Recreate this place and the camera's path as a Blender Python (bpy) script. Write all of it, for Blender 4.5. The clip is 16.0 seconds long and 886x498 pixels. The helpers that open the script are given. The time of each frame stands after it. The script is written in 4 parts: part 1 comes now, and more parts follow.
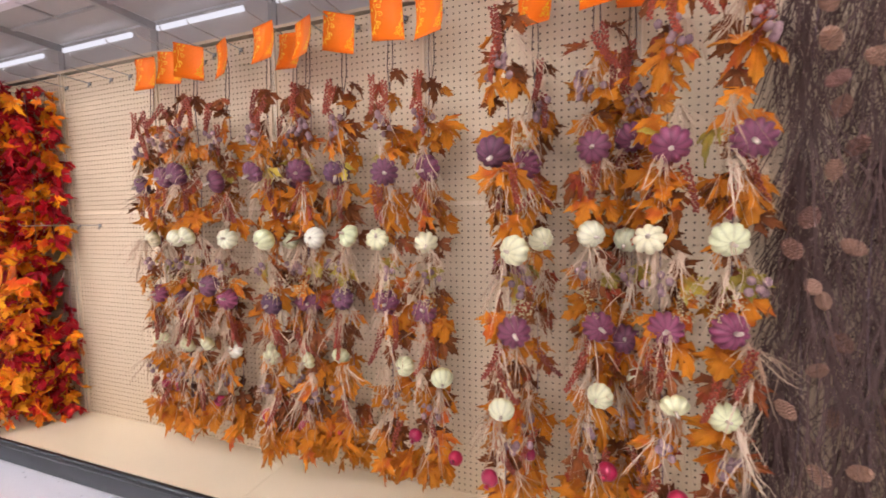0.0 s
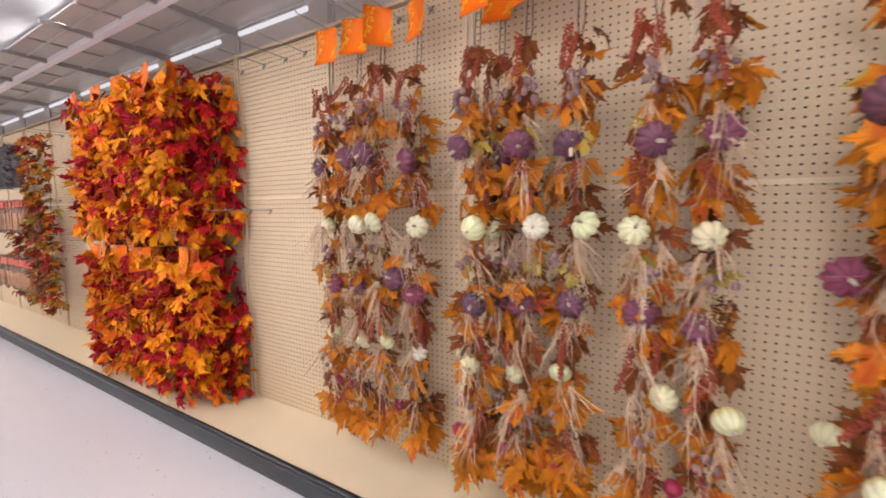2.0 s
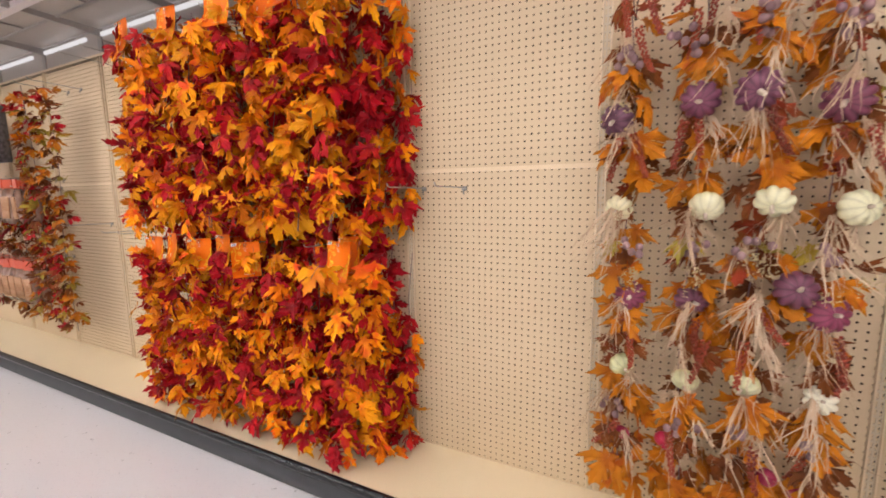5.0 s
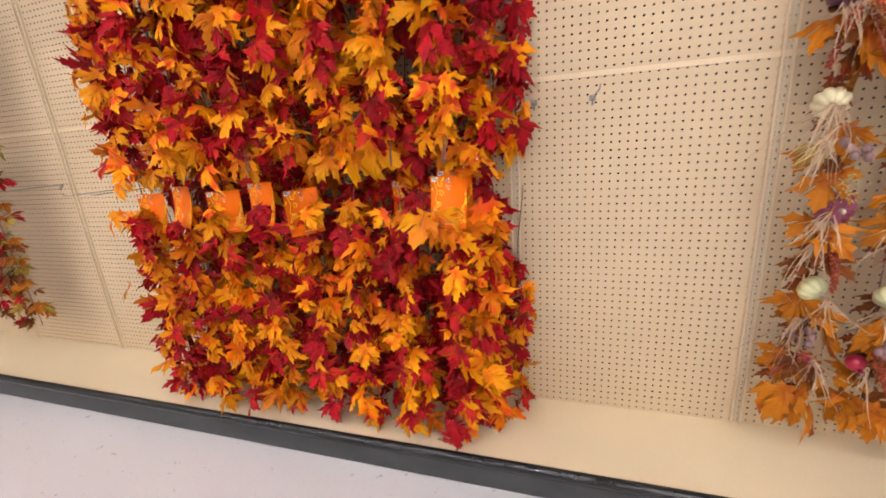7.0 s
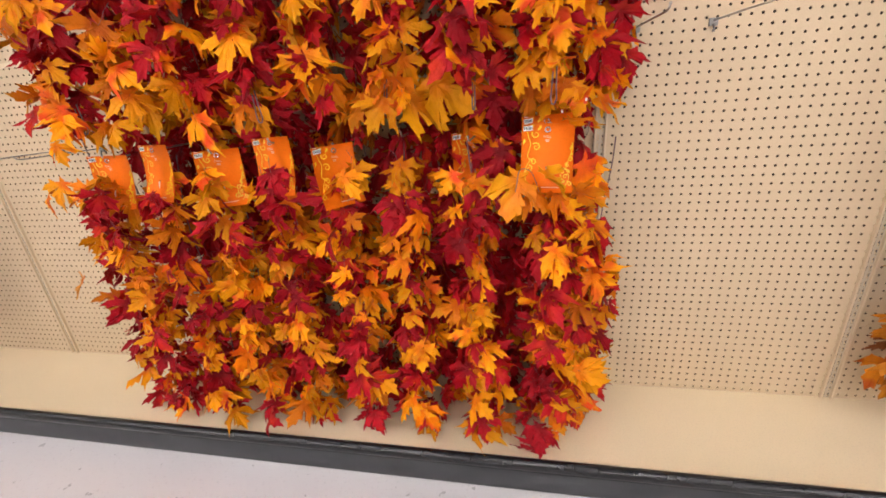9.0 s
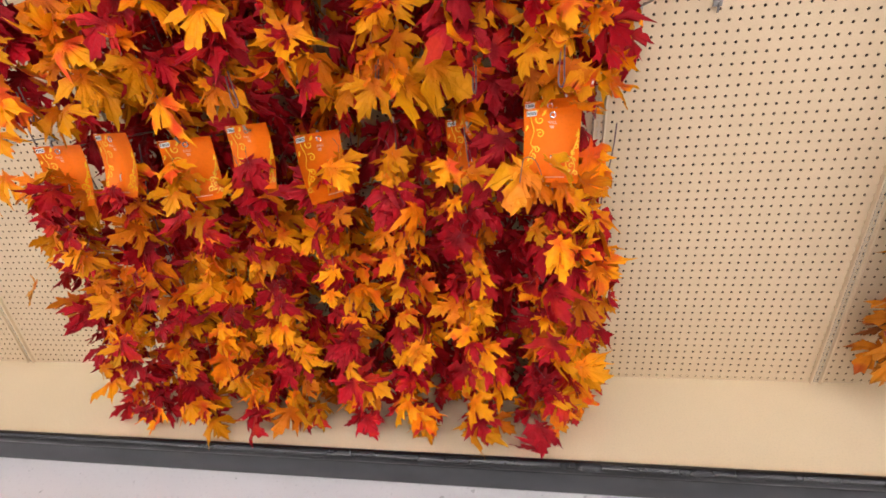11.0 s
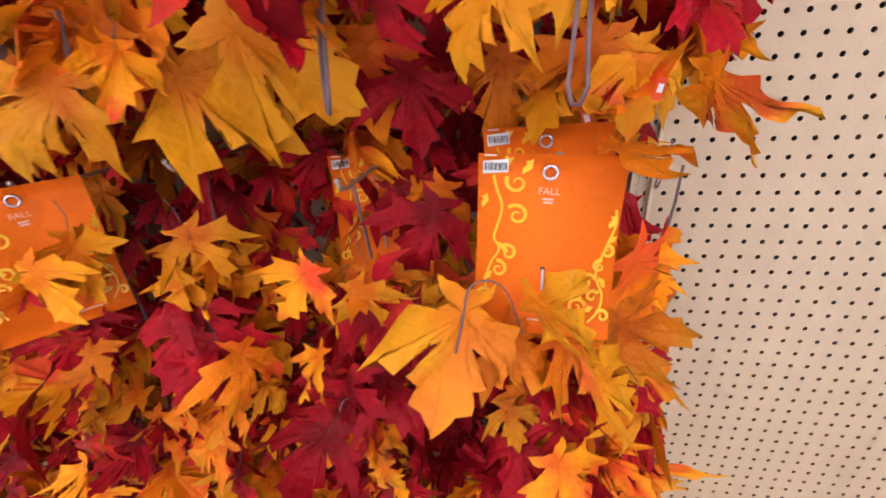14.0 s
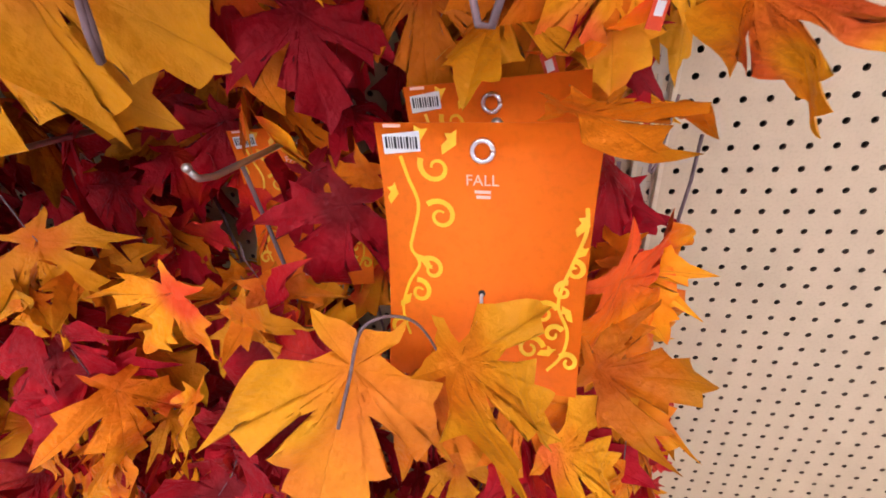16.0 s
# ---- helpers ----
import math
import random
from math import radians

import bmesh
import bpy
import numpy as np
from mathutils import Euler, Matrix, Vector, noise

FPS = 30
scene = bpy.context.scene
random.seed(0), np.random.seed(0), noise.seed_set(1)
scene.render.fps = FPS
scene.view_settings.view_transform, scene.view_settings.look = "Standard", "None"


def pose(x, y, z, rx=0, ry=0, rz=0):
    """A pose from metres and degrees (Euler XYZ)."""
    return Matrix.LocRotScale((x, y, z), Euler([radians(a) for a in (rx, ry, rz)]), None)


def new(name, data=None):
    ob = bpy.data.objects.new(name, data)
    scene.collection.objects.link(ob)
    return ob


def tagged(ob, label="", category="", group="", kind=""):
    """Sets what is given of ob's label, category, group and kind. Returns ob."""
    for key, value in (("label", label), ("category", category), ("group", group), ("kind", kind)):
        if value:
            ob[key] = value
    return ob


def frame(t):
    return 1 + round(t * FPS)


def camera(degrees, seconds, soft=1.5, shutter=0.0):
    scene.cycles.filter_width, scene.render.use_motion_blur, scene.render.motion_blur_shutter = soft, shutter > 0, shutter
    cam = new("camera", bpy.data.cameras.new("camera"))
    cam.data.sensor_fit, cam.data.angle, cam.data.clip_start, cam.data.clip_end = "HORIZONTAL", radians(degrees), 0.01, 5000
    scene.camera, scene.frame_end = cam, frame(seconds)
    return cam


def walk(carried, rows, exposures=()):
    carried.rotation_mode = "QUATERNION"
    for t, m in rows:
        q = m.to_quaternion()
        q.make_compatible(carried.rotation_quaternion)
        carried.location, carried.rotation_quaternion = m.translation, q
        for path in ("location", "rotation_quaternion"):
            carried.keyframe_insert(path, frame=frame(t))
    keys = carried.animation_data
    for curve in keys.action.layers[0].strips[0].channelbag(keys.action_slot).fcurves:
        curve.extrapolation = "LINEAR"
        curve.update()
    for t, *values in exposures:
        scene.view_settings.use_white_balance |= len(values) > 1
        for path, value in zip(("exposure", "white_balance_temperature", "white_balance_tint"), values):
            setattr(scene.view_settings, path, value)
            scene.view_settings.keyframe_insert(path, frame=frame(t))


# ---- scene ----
cam = camera(94.5, 16.0, soft=1.7, shutter=0.4)
METRES, EYE, TILT, LEAN, TURN = 4.068, 1.25, 0.0, 0.0, 19.5
ROWS = [
    (0.0, 0.0, 0.0, 0.0, -0.07, -4.37, 0.87),
    (0.5, -0.0256, 0.0099, -0.0004, 2.3, -4.72, 1.06),
    (1.0, -0.0587, 0.0248, -0.001, 4.99, -5.06, 1.04),
    (1.5, -0.0903, 0.0403, -0.0026, 7.36, -5.54, 0.76),
    (2.0, -0.1316, 0.0683, -0.0026, 11.81, -5.65, 0.5),
    (2.5, -0.1755, 0.0922, -0.0001, 13.1, -4.9, -0.35),
    (3.0, -0.2337, 0.1085, -0.002, 9.98, -6.19, 0.42),
    (3.5, -0.2954, 0.1219, -0.0061, 9.12, -7.18, 0.7),
    (4.0, -0.3533, 0.1517, -0.0064, 10.85, -6.6, 0.66),
    (4.5, -0.4013, 0.1706, -0.0098, 9.33, -6.48, 0.29),
    (5.0, -0.4584, 0.1761, -0.0088, 6.61, -7.66, 0.64),
    (7.5, -0.644, 0.2649, -0.0252, -3.82, -17.35, 4.15),
    (8.0, -0.6632, 0.2914, -0.0271, -4.92, -18.29, 3.75),
    (8.5, -0.6774, 0.311, -0.0269, -6.7, -19.59, 3.65),
    (9.0, -0.698, 0.3241, -0.0312, -9.25, -21.27, 3.95),
    (11.5, -0.7039, 0.3553, -0.0339, -13.09, -22.96, 3.53),
    (12.0, -0.6807, 0.3897, -0.0337, -13.44, -23.2, 3.28),
    (12.5, -0.6628, 0.4147, -0.0321, -13.45, -23.66, 2.71),
    (13.0, -0.6567, 0.4401, -0.034, -13.34, -24.31, 2.67),
    (13.5, -0.6545, 0.4621, -0.0347, -12.96, -25.04, 2.89),
    (14.0, -0.6397, 0.4755, -0.0351, -11.77, -24.62, 2.54),
    (14.5, -0.6281, 0.484, -0.0369, -11.15, -25.18, 2.76),
    (15.0, -0.62, 0.489, -0.0384, -10.66, -26.04, 3.39),
    (15.5, -0.6182, 0.4933, -0.0396, -10.27, -27.1, 3.79),
    (16.0, -0.6162, 0.4996, -0.0422, -9.89, -28.13, 4.03),
]
walk(cam, [(t, pose(0, 0, EYE, TILT, LEAN, TURN) @ pose(METRES * x, METRES * y, METRES * z, 90 + pitch, roll, yaw)) for t, x, y, z, yaw, pitch, roll in ROWS], exposures=[
    (0.0, 0.2, 6000, 17), (1.5, 0.1, 6150, 16), (3.0, 0.03, 6400, 13), (5.0, 0.0, 6500, 12), (12.2, 0.0, 6450, 13), (13.2, 0.0, 6000, 19), (16.0, 0.0, 5950, 20)])

# ---- world and light ----
world = bpy.data.worlds.new("store_air")
world.use_nodes = True
scene.world = world
world.node_tree.nodes["Background"].inputs[0].default_value = (0.9, 0.92, 1.0, 1)
world.node_tree.nodes["Background"].inputs[1].default_value = 0.03


# ---- material helpers ----
def principled(name, rough=0.5, metal=0.0, spec=0.5):
    m = bpy.data.materials.new(name)
    m.use_nodes = True
    nt = m.node_tree
    b = nt.nodes["Principled BSDF"]
    b.inputs["Roughness"].default_value = rough
    b.inputs["Metallic"].default_value = metal
    b.inputs["Specular IOR Level"].default_value = spec
    return m, nt, b


def rgb(c):
    return (*c, 1.0)


def mix(nt, fac, a, b):
    n = nt.nodes.new("ShaderNodeMix")
    n.data_type = "RGBA"
    for sock, v in ((n.inputs[0], fac), (n.inputs[6], a), (n.inputs[7], b)):
        if isinstance(v, bpy.types.NodeSocket):
            nt.links.new(v, sock)
        else:
            sock.default_value = rgb(v) if isinstance(v, tuple) else v
    return n.outputs[2]


def math_node(nt, op, a, b=0.0, clamp=False):
    n = nt.nodes.new("ShaderNodeMath")
    n.operation, n.use_clamp = op, clamp
    for sock, v in zip(n.inputs, (a, b)):
        if isinstance(v, bpy.types.NodeSocket):
            nt.links.new(v, sock)
        else:
            sock.default_value = v
    return n.outputs[0]


def coords(nt, shifted=False):
    co = nt.nodes.new("ShaderNodeTexCoord").outputs["Object"]
    if not shifted:
        return co
    info = nt.nodes.new("ShaderNodeObjectInfo")
    add = nt.nodes.new("ShaderNodeVectorMath")
    add.operation = "MULTIPLY_ADD"
    nt.links.new(info.outputs["Random"], add.inputs[0])
    add.inputs[1].default_value = (37, 53, 71)
    nt.links.new(co, add.inputs[2])
    return add.outputs[0]


def noise_tex(nt, co, scale, detail=3.0, rough=0.55):
    n = nt.nodes.new("ShaderNodeTexNoise")
    n.inputs["Scale"].default_value = scale
    n.inputs["Detail"].default_value = detail
    n.inputs["Roughness"].default_value = rough
    nt.links.new(co, n.inputs["Vector"])
    return n.outputs["Fac"]


def ramp(nt, fac, lo, hi):
    n = nt.nodes.new("ShaderNodeMapRange")
    n.interpolation_type = "SMOOTHSTEP"
    n.inputs[1].default_value, n.inputs[2].default_value = lo, hi
    nt.links.new(fac, n.inputs[0])
    return n.outputs[0]


def bump(nt, b, height, strength, dist):
    n = nt.nodes.new("ShaderNodeBump")
    n.inputs["Strength"].default_value, n.inputs["Distance"].default_value = strength, dist
    nt.links.new(height, n.inputs["Height"])
    nt.links.new(n.outputs[0], b.inputs["Normal"])


def surface(name, col_a, col_b, scale, rough=0.5, metal=0.0, fine=0.0, fine_scale=200.0, spec=0.5, shifted=False):
    """A paint, plastic, board or metal with a large soft variation and a fine grain."""
    m, nt, b = principled(name, rough, metal, spec)
    co = coords(nt, shifted)
    big = noise_tex(nt, co, scale)
    small = noise_tex(nt, co, fine_scale, 2.0)
    c = mix(nt, ramp(nt, big, 0.3, 0.7), col_a, col_b)
    c = mix(nt, math_node(nt, "MULTIPLY", ramp(nt, small, 0.45, 0.75), 0.18), c, tuple(v * 0.6 for v in col_a))
    nt.links.new(c, b.inputs["Base Color"])
    r = math_node(nt, "MULTIPLY_ADD", big, 0.16)
    r.node.inputs[2].default_value = rough - 0.08
    nt.links.new(r, b.inputs["Roughness"])
    if fine:
        bump(nt, b, small, fine, 0.002)
    return m


def random_of(nt):
    return nt.nodes.new("ShaderNodeObjectInfo").outputs["Random"]


def leaf_material(name, heart, blade, edge, blush, dark, sheen=0.46, low=0.64, span=0.5):
    """Printed leaf cloth: colours run from the heart of the leaf to the tips, with veins, mottling and a little light passing through."""
    m, nt, b = principled(name, sheen, 0.0, 0.16)
    co = coords(nt)
    far = coords(nt, True)
    rnd = random_of(nt)
    ln = nt.nodes.new("ShaderNodeVectorMath")
    ln.operation = "DISTANCE"
    nt.links.new(co, ln.inputs[0])
    ln.inputs[1].default_value = (0, 0.15, 0)
    wash = noise_tex(nt, far, 2.2, 2.0)
    mottle = noise_tex(nt, far, 9.0, 4.0)
    rad = math_node(nt, "ADD", ln.outputs["Value"], math_node(nt, "MULTIPLY_ADD", wash, 0.9))
    rad.node.inputs[1].links[0].from_node.inputs[2].default_value = -0.45
    c = mix(nt, ramp(nt, rad, 0.02, 0.42), heart, blade)
    c = mix(nt, math_node(nt, "MULTIPLY", ramp(nt, rad, 0.5, 0.95), 0.75), c, edge)
    c = mix(nt, math_node(nt, "MULTIPLY", ramp(nt, noise_tex(nt, far, 1.4, 1.0), 0.5, 0.68), ramp(nt, rnd, 0.35, 0.75)), c, blush)
    c = mix(nt, math_node(nt, "MULTIPLY", ramp(nt, mottle, 0.42, 0.7), 0.09), c, dark)
    hue = nt.nodes.new("ShaderNodeHueSaturation")
    val = math_node(nt, "MULTIPLY_ADD", rnd, span)
    val.node.inputs[2].default_value = low
    nt.links.new(val, hue.inputs["Value"])
    nt.links.new(c, hue.inputs["Color"])
    c = hue.outputs[0]
    at = nt.nodes.new("ShaderNodeAttribute")
    at.attribute_name = "vein_groove"
    v = math_node(nt, "POWER", at.outputs["Fac"], 7.0)
    c = mix(nt, math_node(nt, "MULTIPLY", v, 0.5), c, dark)
    nt.links.new(c, b.inputs["Base Color"])
    pucker = noise_tex(nt, far, 5.0, 2.0)
    h = math_node(nt, "ADD", math_node(nt, "MULTIPLY", v, -0.5), math_node(nt, "MULTIPLY", pucker, 1.1))
    h = math_node(nt, "ADD", h, math_node(nt, "MULTIPLY", noise_tex(nt, far, 16.0, 3.0), 0.5))
    bump(nt, b, h, 0.26, 0.025)
    tr = nt.nodes.new("ShaderNodeBsdfTranslucent")
    nt.links.new(c, tr.inputs["Color"])
    ms = nt.nodes.new("ShaderNodeMixShader")
    ms.inputs[0].default_value = 0.09
    nt.links.new(b.outputs[0], ms.inputs[1])
    nt.links.new(tr.outputs[0], ms.inputs[2])
    nt.links.new(ms.outputs[0], nt.nodes["Material Output"].inputs["Surface"])
    return m


def varied(name, stops, rough=0.5, groove_shade=0, under=None, fine=0.0, fine_scale=120.0):
    """A colour picked by chance from a row of stops for each object, with a mottled skin; under: the tint of the lower side."""
    m, nt, b = principled(name, rough)
    rnd = random_of(nt)
    cr = nt.nodes.new("ShaderNodeValToRGB")
    while len(cr.color_ramp.elements) < len(stops):
        cr.color_ramp.elements.new(0.5)
    for i, (e, c) in enumerate(zip(cr.color_ramp.elements, stops)):
        e.position, e.color = i / max(1, len(stops) - 1), rgb(c)
    nt.links.new(rnd, cr.inputs[0])
    c = cr.outputs[0]
    far = coords(nt, True)
    spots = noise_tex(nt, far, fine_scale * 0.12, 4.0)
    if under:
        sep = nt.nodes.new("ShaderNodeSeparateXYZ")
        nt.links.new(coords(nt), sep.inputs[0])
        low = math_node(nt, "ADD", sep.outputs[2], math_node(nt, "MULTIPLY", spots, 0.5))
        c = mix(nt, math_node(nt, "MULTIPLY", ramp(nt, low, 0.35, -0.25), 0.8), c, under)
    # shade between the ribs, painted in as a darker tone of the skin
    if groove_shade:
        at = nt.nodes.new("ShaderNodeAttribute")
        at.attribute_name = "vein_groove"
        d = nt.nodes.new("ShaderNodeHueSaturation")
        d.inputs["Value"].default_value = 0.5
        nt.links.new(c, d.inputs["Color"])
        c = mix(nt, math_node(nt, "MULTIPLY", math_node(nt, "POWER", at.outputs["Fac"], 2.0), 0.45 * groove_shade), c, d.outputs[0])
    d2 = nt.nodes.new("ShaderNodeHueSaturation")
    d2.inputs["Value"].default_value = 0.72
    nt.links.new(c, d2.inputs["Color"])
    c = mix(nt, math_node(nt, "MULTIPLY", ramp(nt, spots, 0.45, 0.7), 0.5), c, d2.outputs[0])
    nt.links.new(c, b.inputs["Base Color"])
    if fine:
        bump(nt, b, noise_tex(nt, far, fine_scale, 3.0), fine, 0.002)
    return m


# ---- materials ----
M_PEG = surface("cream_pegboard", (0.61, 0.47, 0.308), (0.65, 0.51, 0.34), 1.2, 0.55, fine=0.06, fine_scale=300)
M_RAIL = surface("cream_painted_steel", (0.70, 0.56, 0.38), (0.75, 0.61, 0.43), 3.0, 0.38)
M_CORE = surface("raw_hardboard_core", (0.12, 0.075, 0.045), (0.16, 0.10, 0.065), 40.0, 0.9)
M_UPRIGHT = surface("pale_grey_steel", (0.56, 0.47, 0.345), (0.61, 0.52, 0.39), 4.0, 0.35)
M_SLOT = surface("dark_steel_slot", (0.05, 0.055, 0.07), (0.08, 0.085, 0.10), 20.0, 0.5)
M_BACK = surface("dark_board", (0.05, 0.035, 0.025), (0.07, 0.05, 0.035), 2.0, 0.8)
M_DECK = surface("cream_steel_deck", (0.86, 0.72, 0.495), (0.90, 0.76, 0.53), 2.0, 0.4, fine=0.03)
M_BUMPER = surface("charcoal_vinyl", (0.035, 0.037, 0.042), (0.05, 0.052, 0.058), 6.0, 0.5, fine=0.08)
M_BEAD = surface("black_gloss_vinyl", (0.010, 0.011, 0.014), (0.016, 0.017, 0.02), 8.0, 0.1)
M_GREY = surface("grey_painted_steel", (0.33, 0.31, 0.30), (0.40, 0.38, 0.37), 2.0, 0.32)
M_PANEL = surface("grey_gloss_laminate", (0.43, 0.39, 0.365), (0.53, 0.485, 0.455), 1.2, 0.2)
def frosted(m, share):
    """Lets a share of the light pass through a panel."""
    nt = m.node_tree
    tr = nt.nodes.new("ShaderNodeBsdfTranslucent")
    tr.inputs["Color"].default_value = (0.85, 0.82, 0.80, 1)
    ms = nt.nodes.new("ShaderNodeMixShader")
    ms.inputs[0].default_value = share
    nt.links.new(nt.nodes["Principled BSDF"].outputs[0], ms.inputs[1])
    nt.links.new(tr.outputs[0], ms.inputs[2])
    nt.links.new(ms.outputs[0], nt.nodes["Material Output"].inputs["Surface"])


frosted(M_PANEL, 0.22)
M_BEAM = surface("white_enamel", (0.74, 0.71, 0.74), (0.80, 0.77, 0.80), 3.0, 0.3)
M_CEIL = surface("white_ceiling_tile", (0.70, 0.69, 0.70), (0.76, 0.75, 0.76), 1.0, 0.8, fine=0.1)
M_WALL = surface("off_white_paint", (0.68, 0.64, 0.60), (0.74, 0.70, 0.66), 0.7, 0.7)
M_WIRE = surface("zinc_wire", (0.42, 0.40, 0.37), (0.52, 0.50, 0.46), 40.0, 0.32, metal=0.85)
M_CLIP = surface("grey_hook_clip", (0.25, 0.24, 0.23), (0.32, 0.31, 0.3), 40.0, 0.45, metal=0.5)
M_STEM = surface("brown_wrapped_stem", (0.075, 0.045, 0.04), (0.12, 0.075, 0.065), 30.0, 0.7, fine=0.2)
M_TWIG = surface("mauve_grey_twig", (0.16, 0.10, 0.11), (0.24, 0.16, 0.165), 30.0, 0.65, fine=0.2)
M_YELLOW = leaf_material("golden_leaf_cloth", (0.88, 0.20, 0.003), (0.96, 0.355, 0.003), (0.93, 0.44, 0.006), (0.82, 0.075, 0.015), (0.50, 0.14, 0.004))
M_GOLD = leaf_material("bright_gold_leaf_cloth", (0.92, 0.27, 0.005), (0.98, 0.42, 0.006), (0.95, 0.40, 0.009), (0.93, 0.16, 0.03), (0.60, 0.20, 0.006), 0.44, 0.8, 0.15)
M_AMBER = leaf_material("amber_leaf_cloth", (0.72, 0.14, 0.003), (0.88, 0.23, 0.003), (0.78, 0.33, 0.006), (0.82, 0.085, 0.012), (0.34, 0.08, 0.005))
M_RED = leaf_material("crimson_leaf_cloth", (0.26, 0.003, 0.007), (0.50, 0.006, 0.016), (0.40, 0.005, 0.016), (0.60, 0.03, 0.010), (0.12, 0.002, 0.006))
M_RUST = leaf_material("rust_leaf_cloth", (0.46, 0.12, 0.006), (0.62, 0.205, 0.009), (0.54, 0.21, 0.012), (0.44, 0.085, 0.010), (0.18, 0.045, 0.006), 0.5)
M_OLIVE = leaf_material("olive_leaf_cloth", (0.36, 0.24, 0.03), (0.46, 0.34, 0.05), (0.40, 0.34, 0.07), (0.40, 0.16, 0.02), (0.14, 0.10, 0.02), 0.55)
M_BROWN = leaf_material("brown_leaf_cloth", (0.15, 0.04, 0.012), (0.24, 0.07, 0.016), (0.20, 0.07, 0.018), (0.26, 0.034, 0.012), (0.08, 0.02, 0.007), 0.6)
M_PLUM = varied("plum_pumpkin_skin", [(0.15, 0.055, 0.095), (0.21, 0.045, 0.085), (0.11, 0.045, 0.08), (0.27, 0.045, 0.10), (0.12, 0.04, 0.07)], 0.5, groove_shade=2.0, fine=0.15)
M_CREAM = varied("cream_pumpkin_skin", [(0.76, 0.72, 0.50), (0.72, 0.73, 0.42), (0.78, 0.70, 0.45), (0.66, 0.70, 0.40), (0.82, 0.77, 0.62)], 0.42, groove_shade=1.0, under=(0.66, 0.52, 0.16), fine=0.1)
M_APPLE = varied("red_pomegranate_skin", [(0.42, 0.01, 0.05), (0.30, 0.012, 0.06), (0.50, 0.02, 0.06)], 0.35, fine=0.1)
M_BERRY = varied("rust_berry", [(0.30, 0.04, 0.018), (0.38, 0.06, 0.02), (0.22, 0.03, 0.015)], 0.38)
M_GRAPE = varied("dusty_mauve_berry", [(0.26, 0.145, 0.155), (0.33, 0.20, 0.20), (0.19, 0.105, 0.12)], 0.65, fine=0.1)
M_RAFFIA = varied("straw_raffia", [(0.56, 0.39, 0.25), (0.66, 0.49, 0.34), (0.44, 0.28, 0.17)], 0.6)
M_SEED = varied("tan_seed_spray", [(0.55, 0.45, 0.22), (0.62, 0.50, 0.28)], 0.7)
M_PSTEM = surface("pale_pumpkin_stalk", (0.55, 0.44, 0.34), (0.62, 0.52, 0.42), 30.0, 0.6)
M_FIBRE = varied("brown_root_fibre", [(0.075, 0.034, 0.026), (0.10, 0.048, 0.036), (0.05, 0.024, 0.018)], 0.7)
M_CONE = varied("pine_cone_scale", [(0.26, 0.12, 0.08), (0.44, 0.25, 0.16), (0.20, 0.09, 0.065)], 0.7, fine=0.3)
M_CARD = surface("orange_printed_card", (0.92, 0.17, 0.004), (0.95, 0.20, 0.006), 9.0, 0.42, spec=0.2)
M_SWIRL = surface("yellow_print", (0.93, 0.52, 0.01), (0.95, 0.56, 0.02), 20.0, 0.32)
M_WHITE = surface("white_label", (0.82, 0.82, 0.82), (0.86, 0.86, 0.86), 20.0, 0.4)
M_INK = surface("black_ink", (0.02, 0.02, 0.025), (0.03, 0.03, 0.035), 20.0, 0.5)
M_PINK = surface("pale_pink_print", (0.95, 0.55, 0.42), (0.95, 0.6, 0.48), 20.0, 0.4)
M_EYELET = surface("silver_eyelet", (0.75, 0.74, 0.72), (0.82, 0.81, 0.8), 60.0, 0.22, metal=0.9)
M_SIGN = surface("red_price_tag", (0.75, 0.06, 0.01), (0.8, 0.08, 0.015), 20.0, 0.4)
M_HEADER = surface("red_packet_header", (0.46, 0.055, 0.025), (0.56, 0.08, 0.035), 6.0, 0.35)
M_POLY = surface("clear_film_packet", (0.26, 0.15, 0.11), (0.40, 0.26, 0.20), 12.0, 0.15)
M_STICK = surface("cinnamon_stick", (0.40, 0.20, 0.10), (0.52, 0.30, 0.17), 20.0, 0.6, fine=0.2)
M_SLATE = surface("charcoal_mesh_ribbon", (0.05, 0.045, 0.05), (0.15, 0.14, 0.15), 60.0, 0.35)


def floor_material():
    m, nt, b = principled("white_vinyl_floor", 0.28)
    co = coords(nt)
    c = mix(nt, ramp(nt, noise_tex(nt, co, 0.9), 0.3, 0.7), (0.80, 0.775, 0.80), (0.83, 0.80, 0.825))
    fleck = noise_tex(nt, co, 34.0, 2.0)
    c = mix(nt, math_node(nt, "MULTIPLY", ramp(nt, fleck, 0.70, 0.74), 0.5), c, (0.30, 0.28, 0.30))
    c = mix(nt, math_node(nt, "MULTIPLY", ramp(nt, noise_tex(nt, co, 90.0, 2.0), 0.6, 0.7), 0.2), c, (0.5, 0.46, 0.5))
    nt.links.new(c, b.inputs["Base Color"])
    r = math_node(nt, "MULTIPLY_ADD", noise_tex(nt, co, 30.0, 4.0), 0.12)
    r.node.inputs[2].default_value = 0.18
    nt.links.new(r, b.inputs["Roughness"])
    return m


M_FLOOR = floor_material()


def glow(name, colour, strength):
    m = bpy.data.materials.new(name)
    m.use_nodes = True
    nt = m.node_tree
    nt.nodes.remove(nt.nodes["Principled BSDF"])
    e = nt.nodes.new("ShaderNodeEmission")
    e.inputs[0].default_value, e.inputs[1].default_value = rgb(colour), strength
    nt.links.new(e.outputs[0], nt.nodes["Material Output"].inputs["Surface"])
    return m


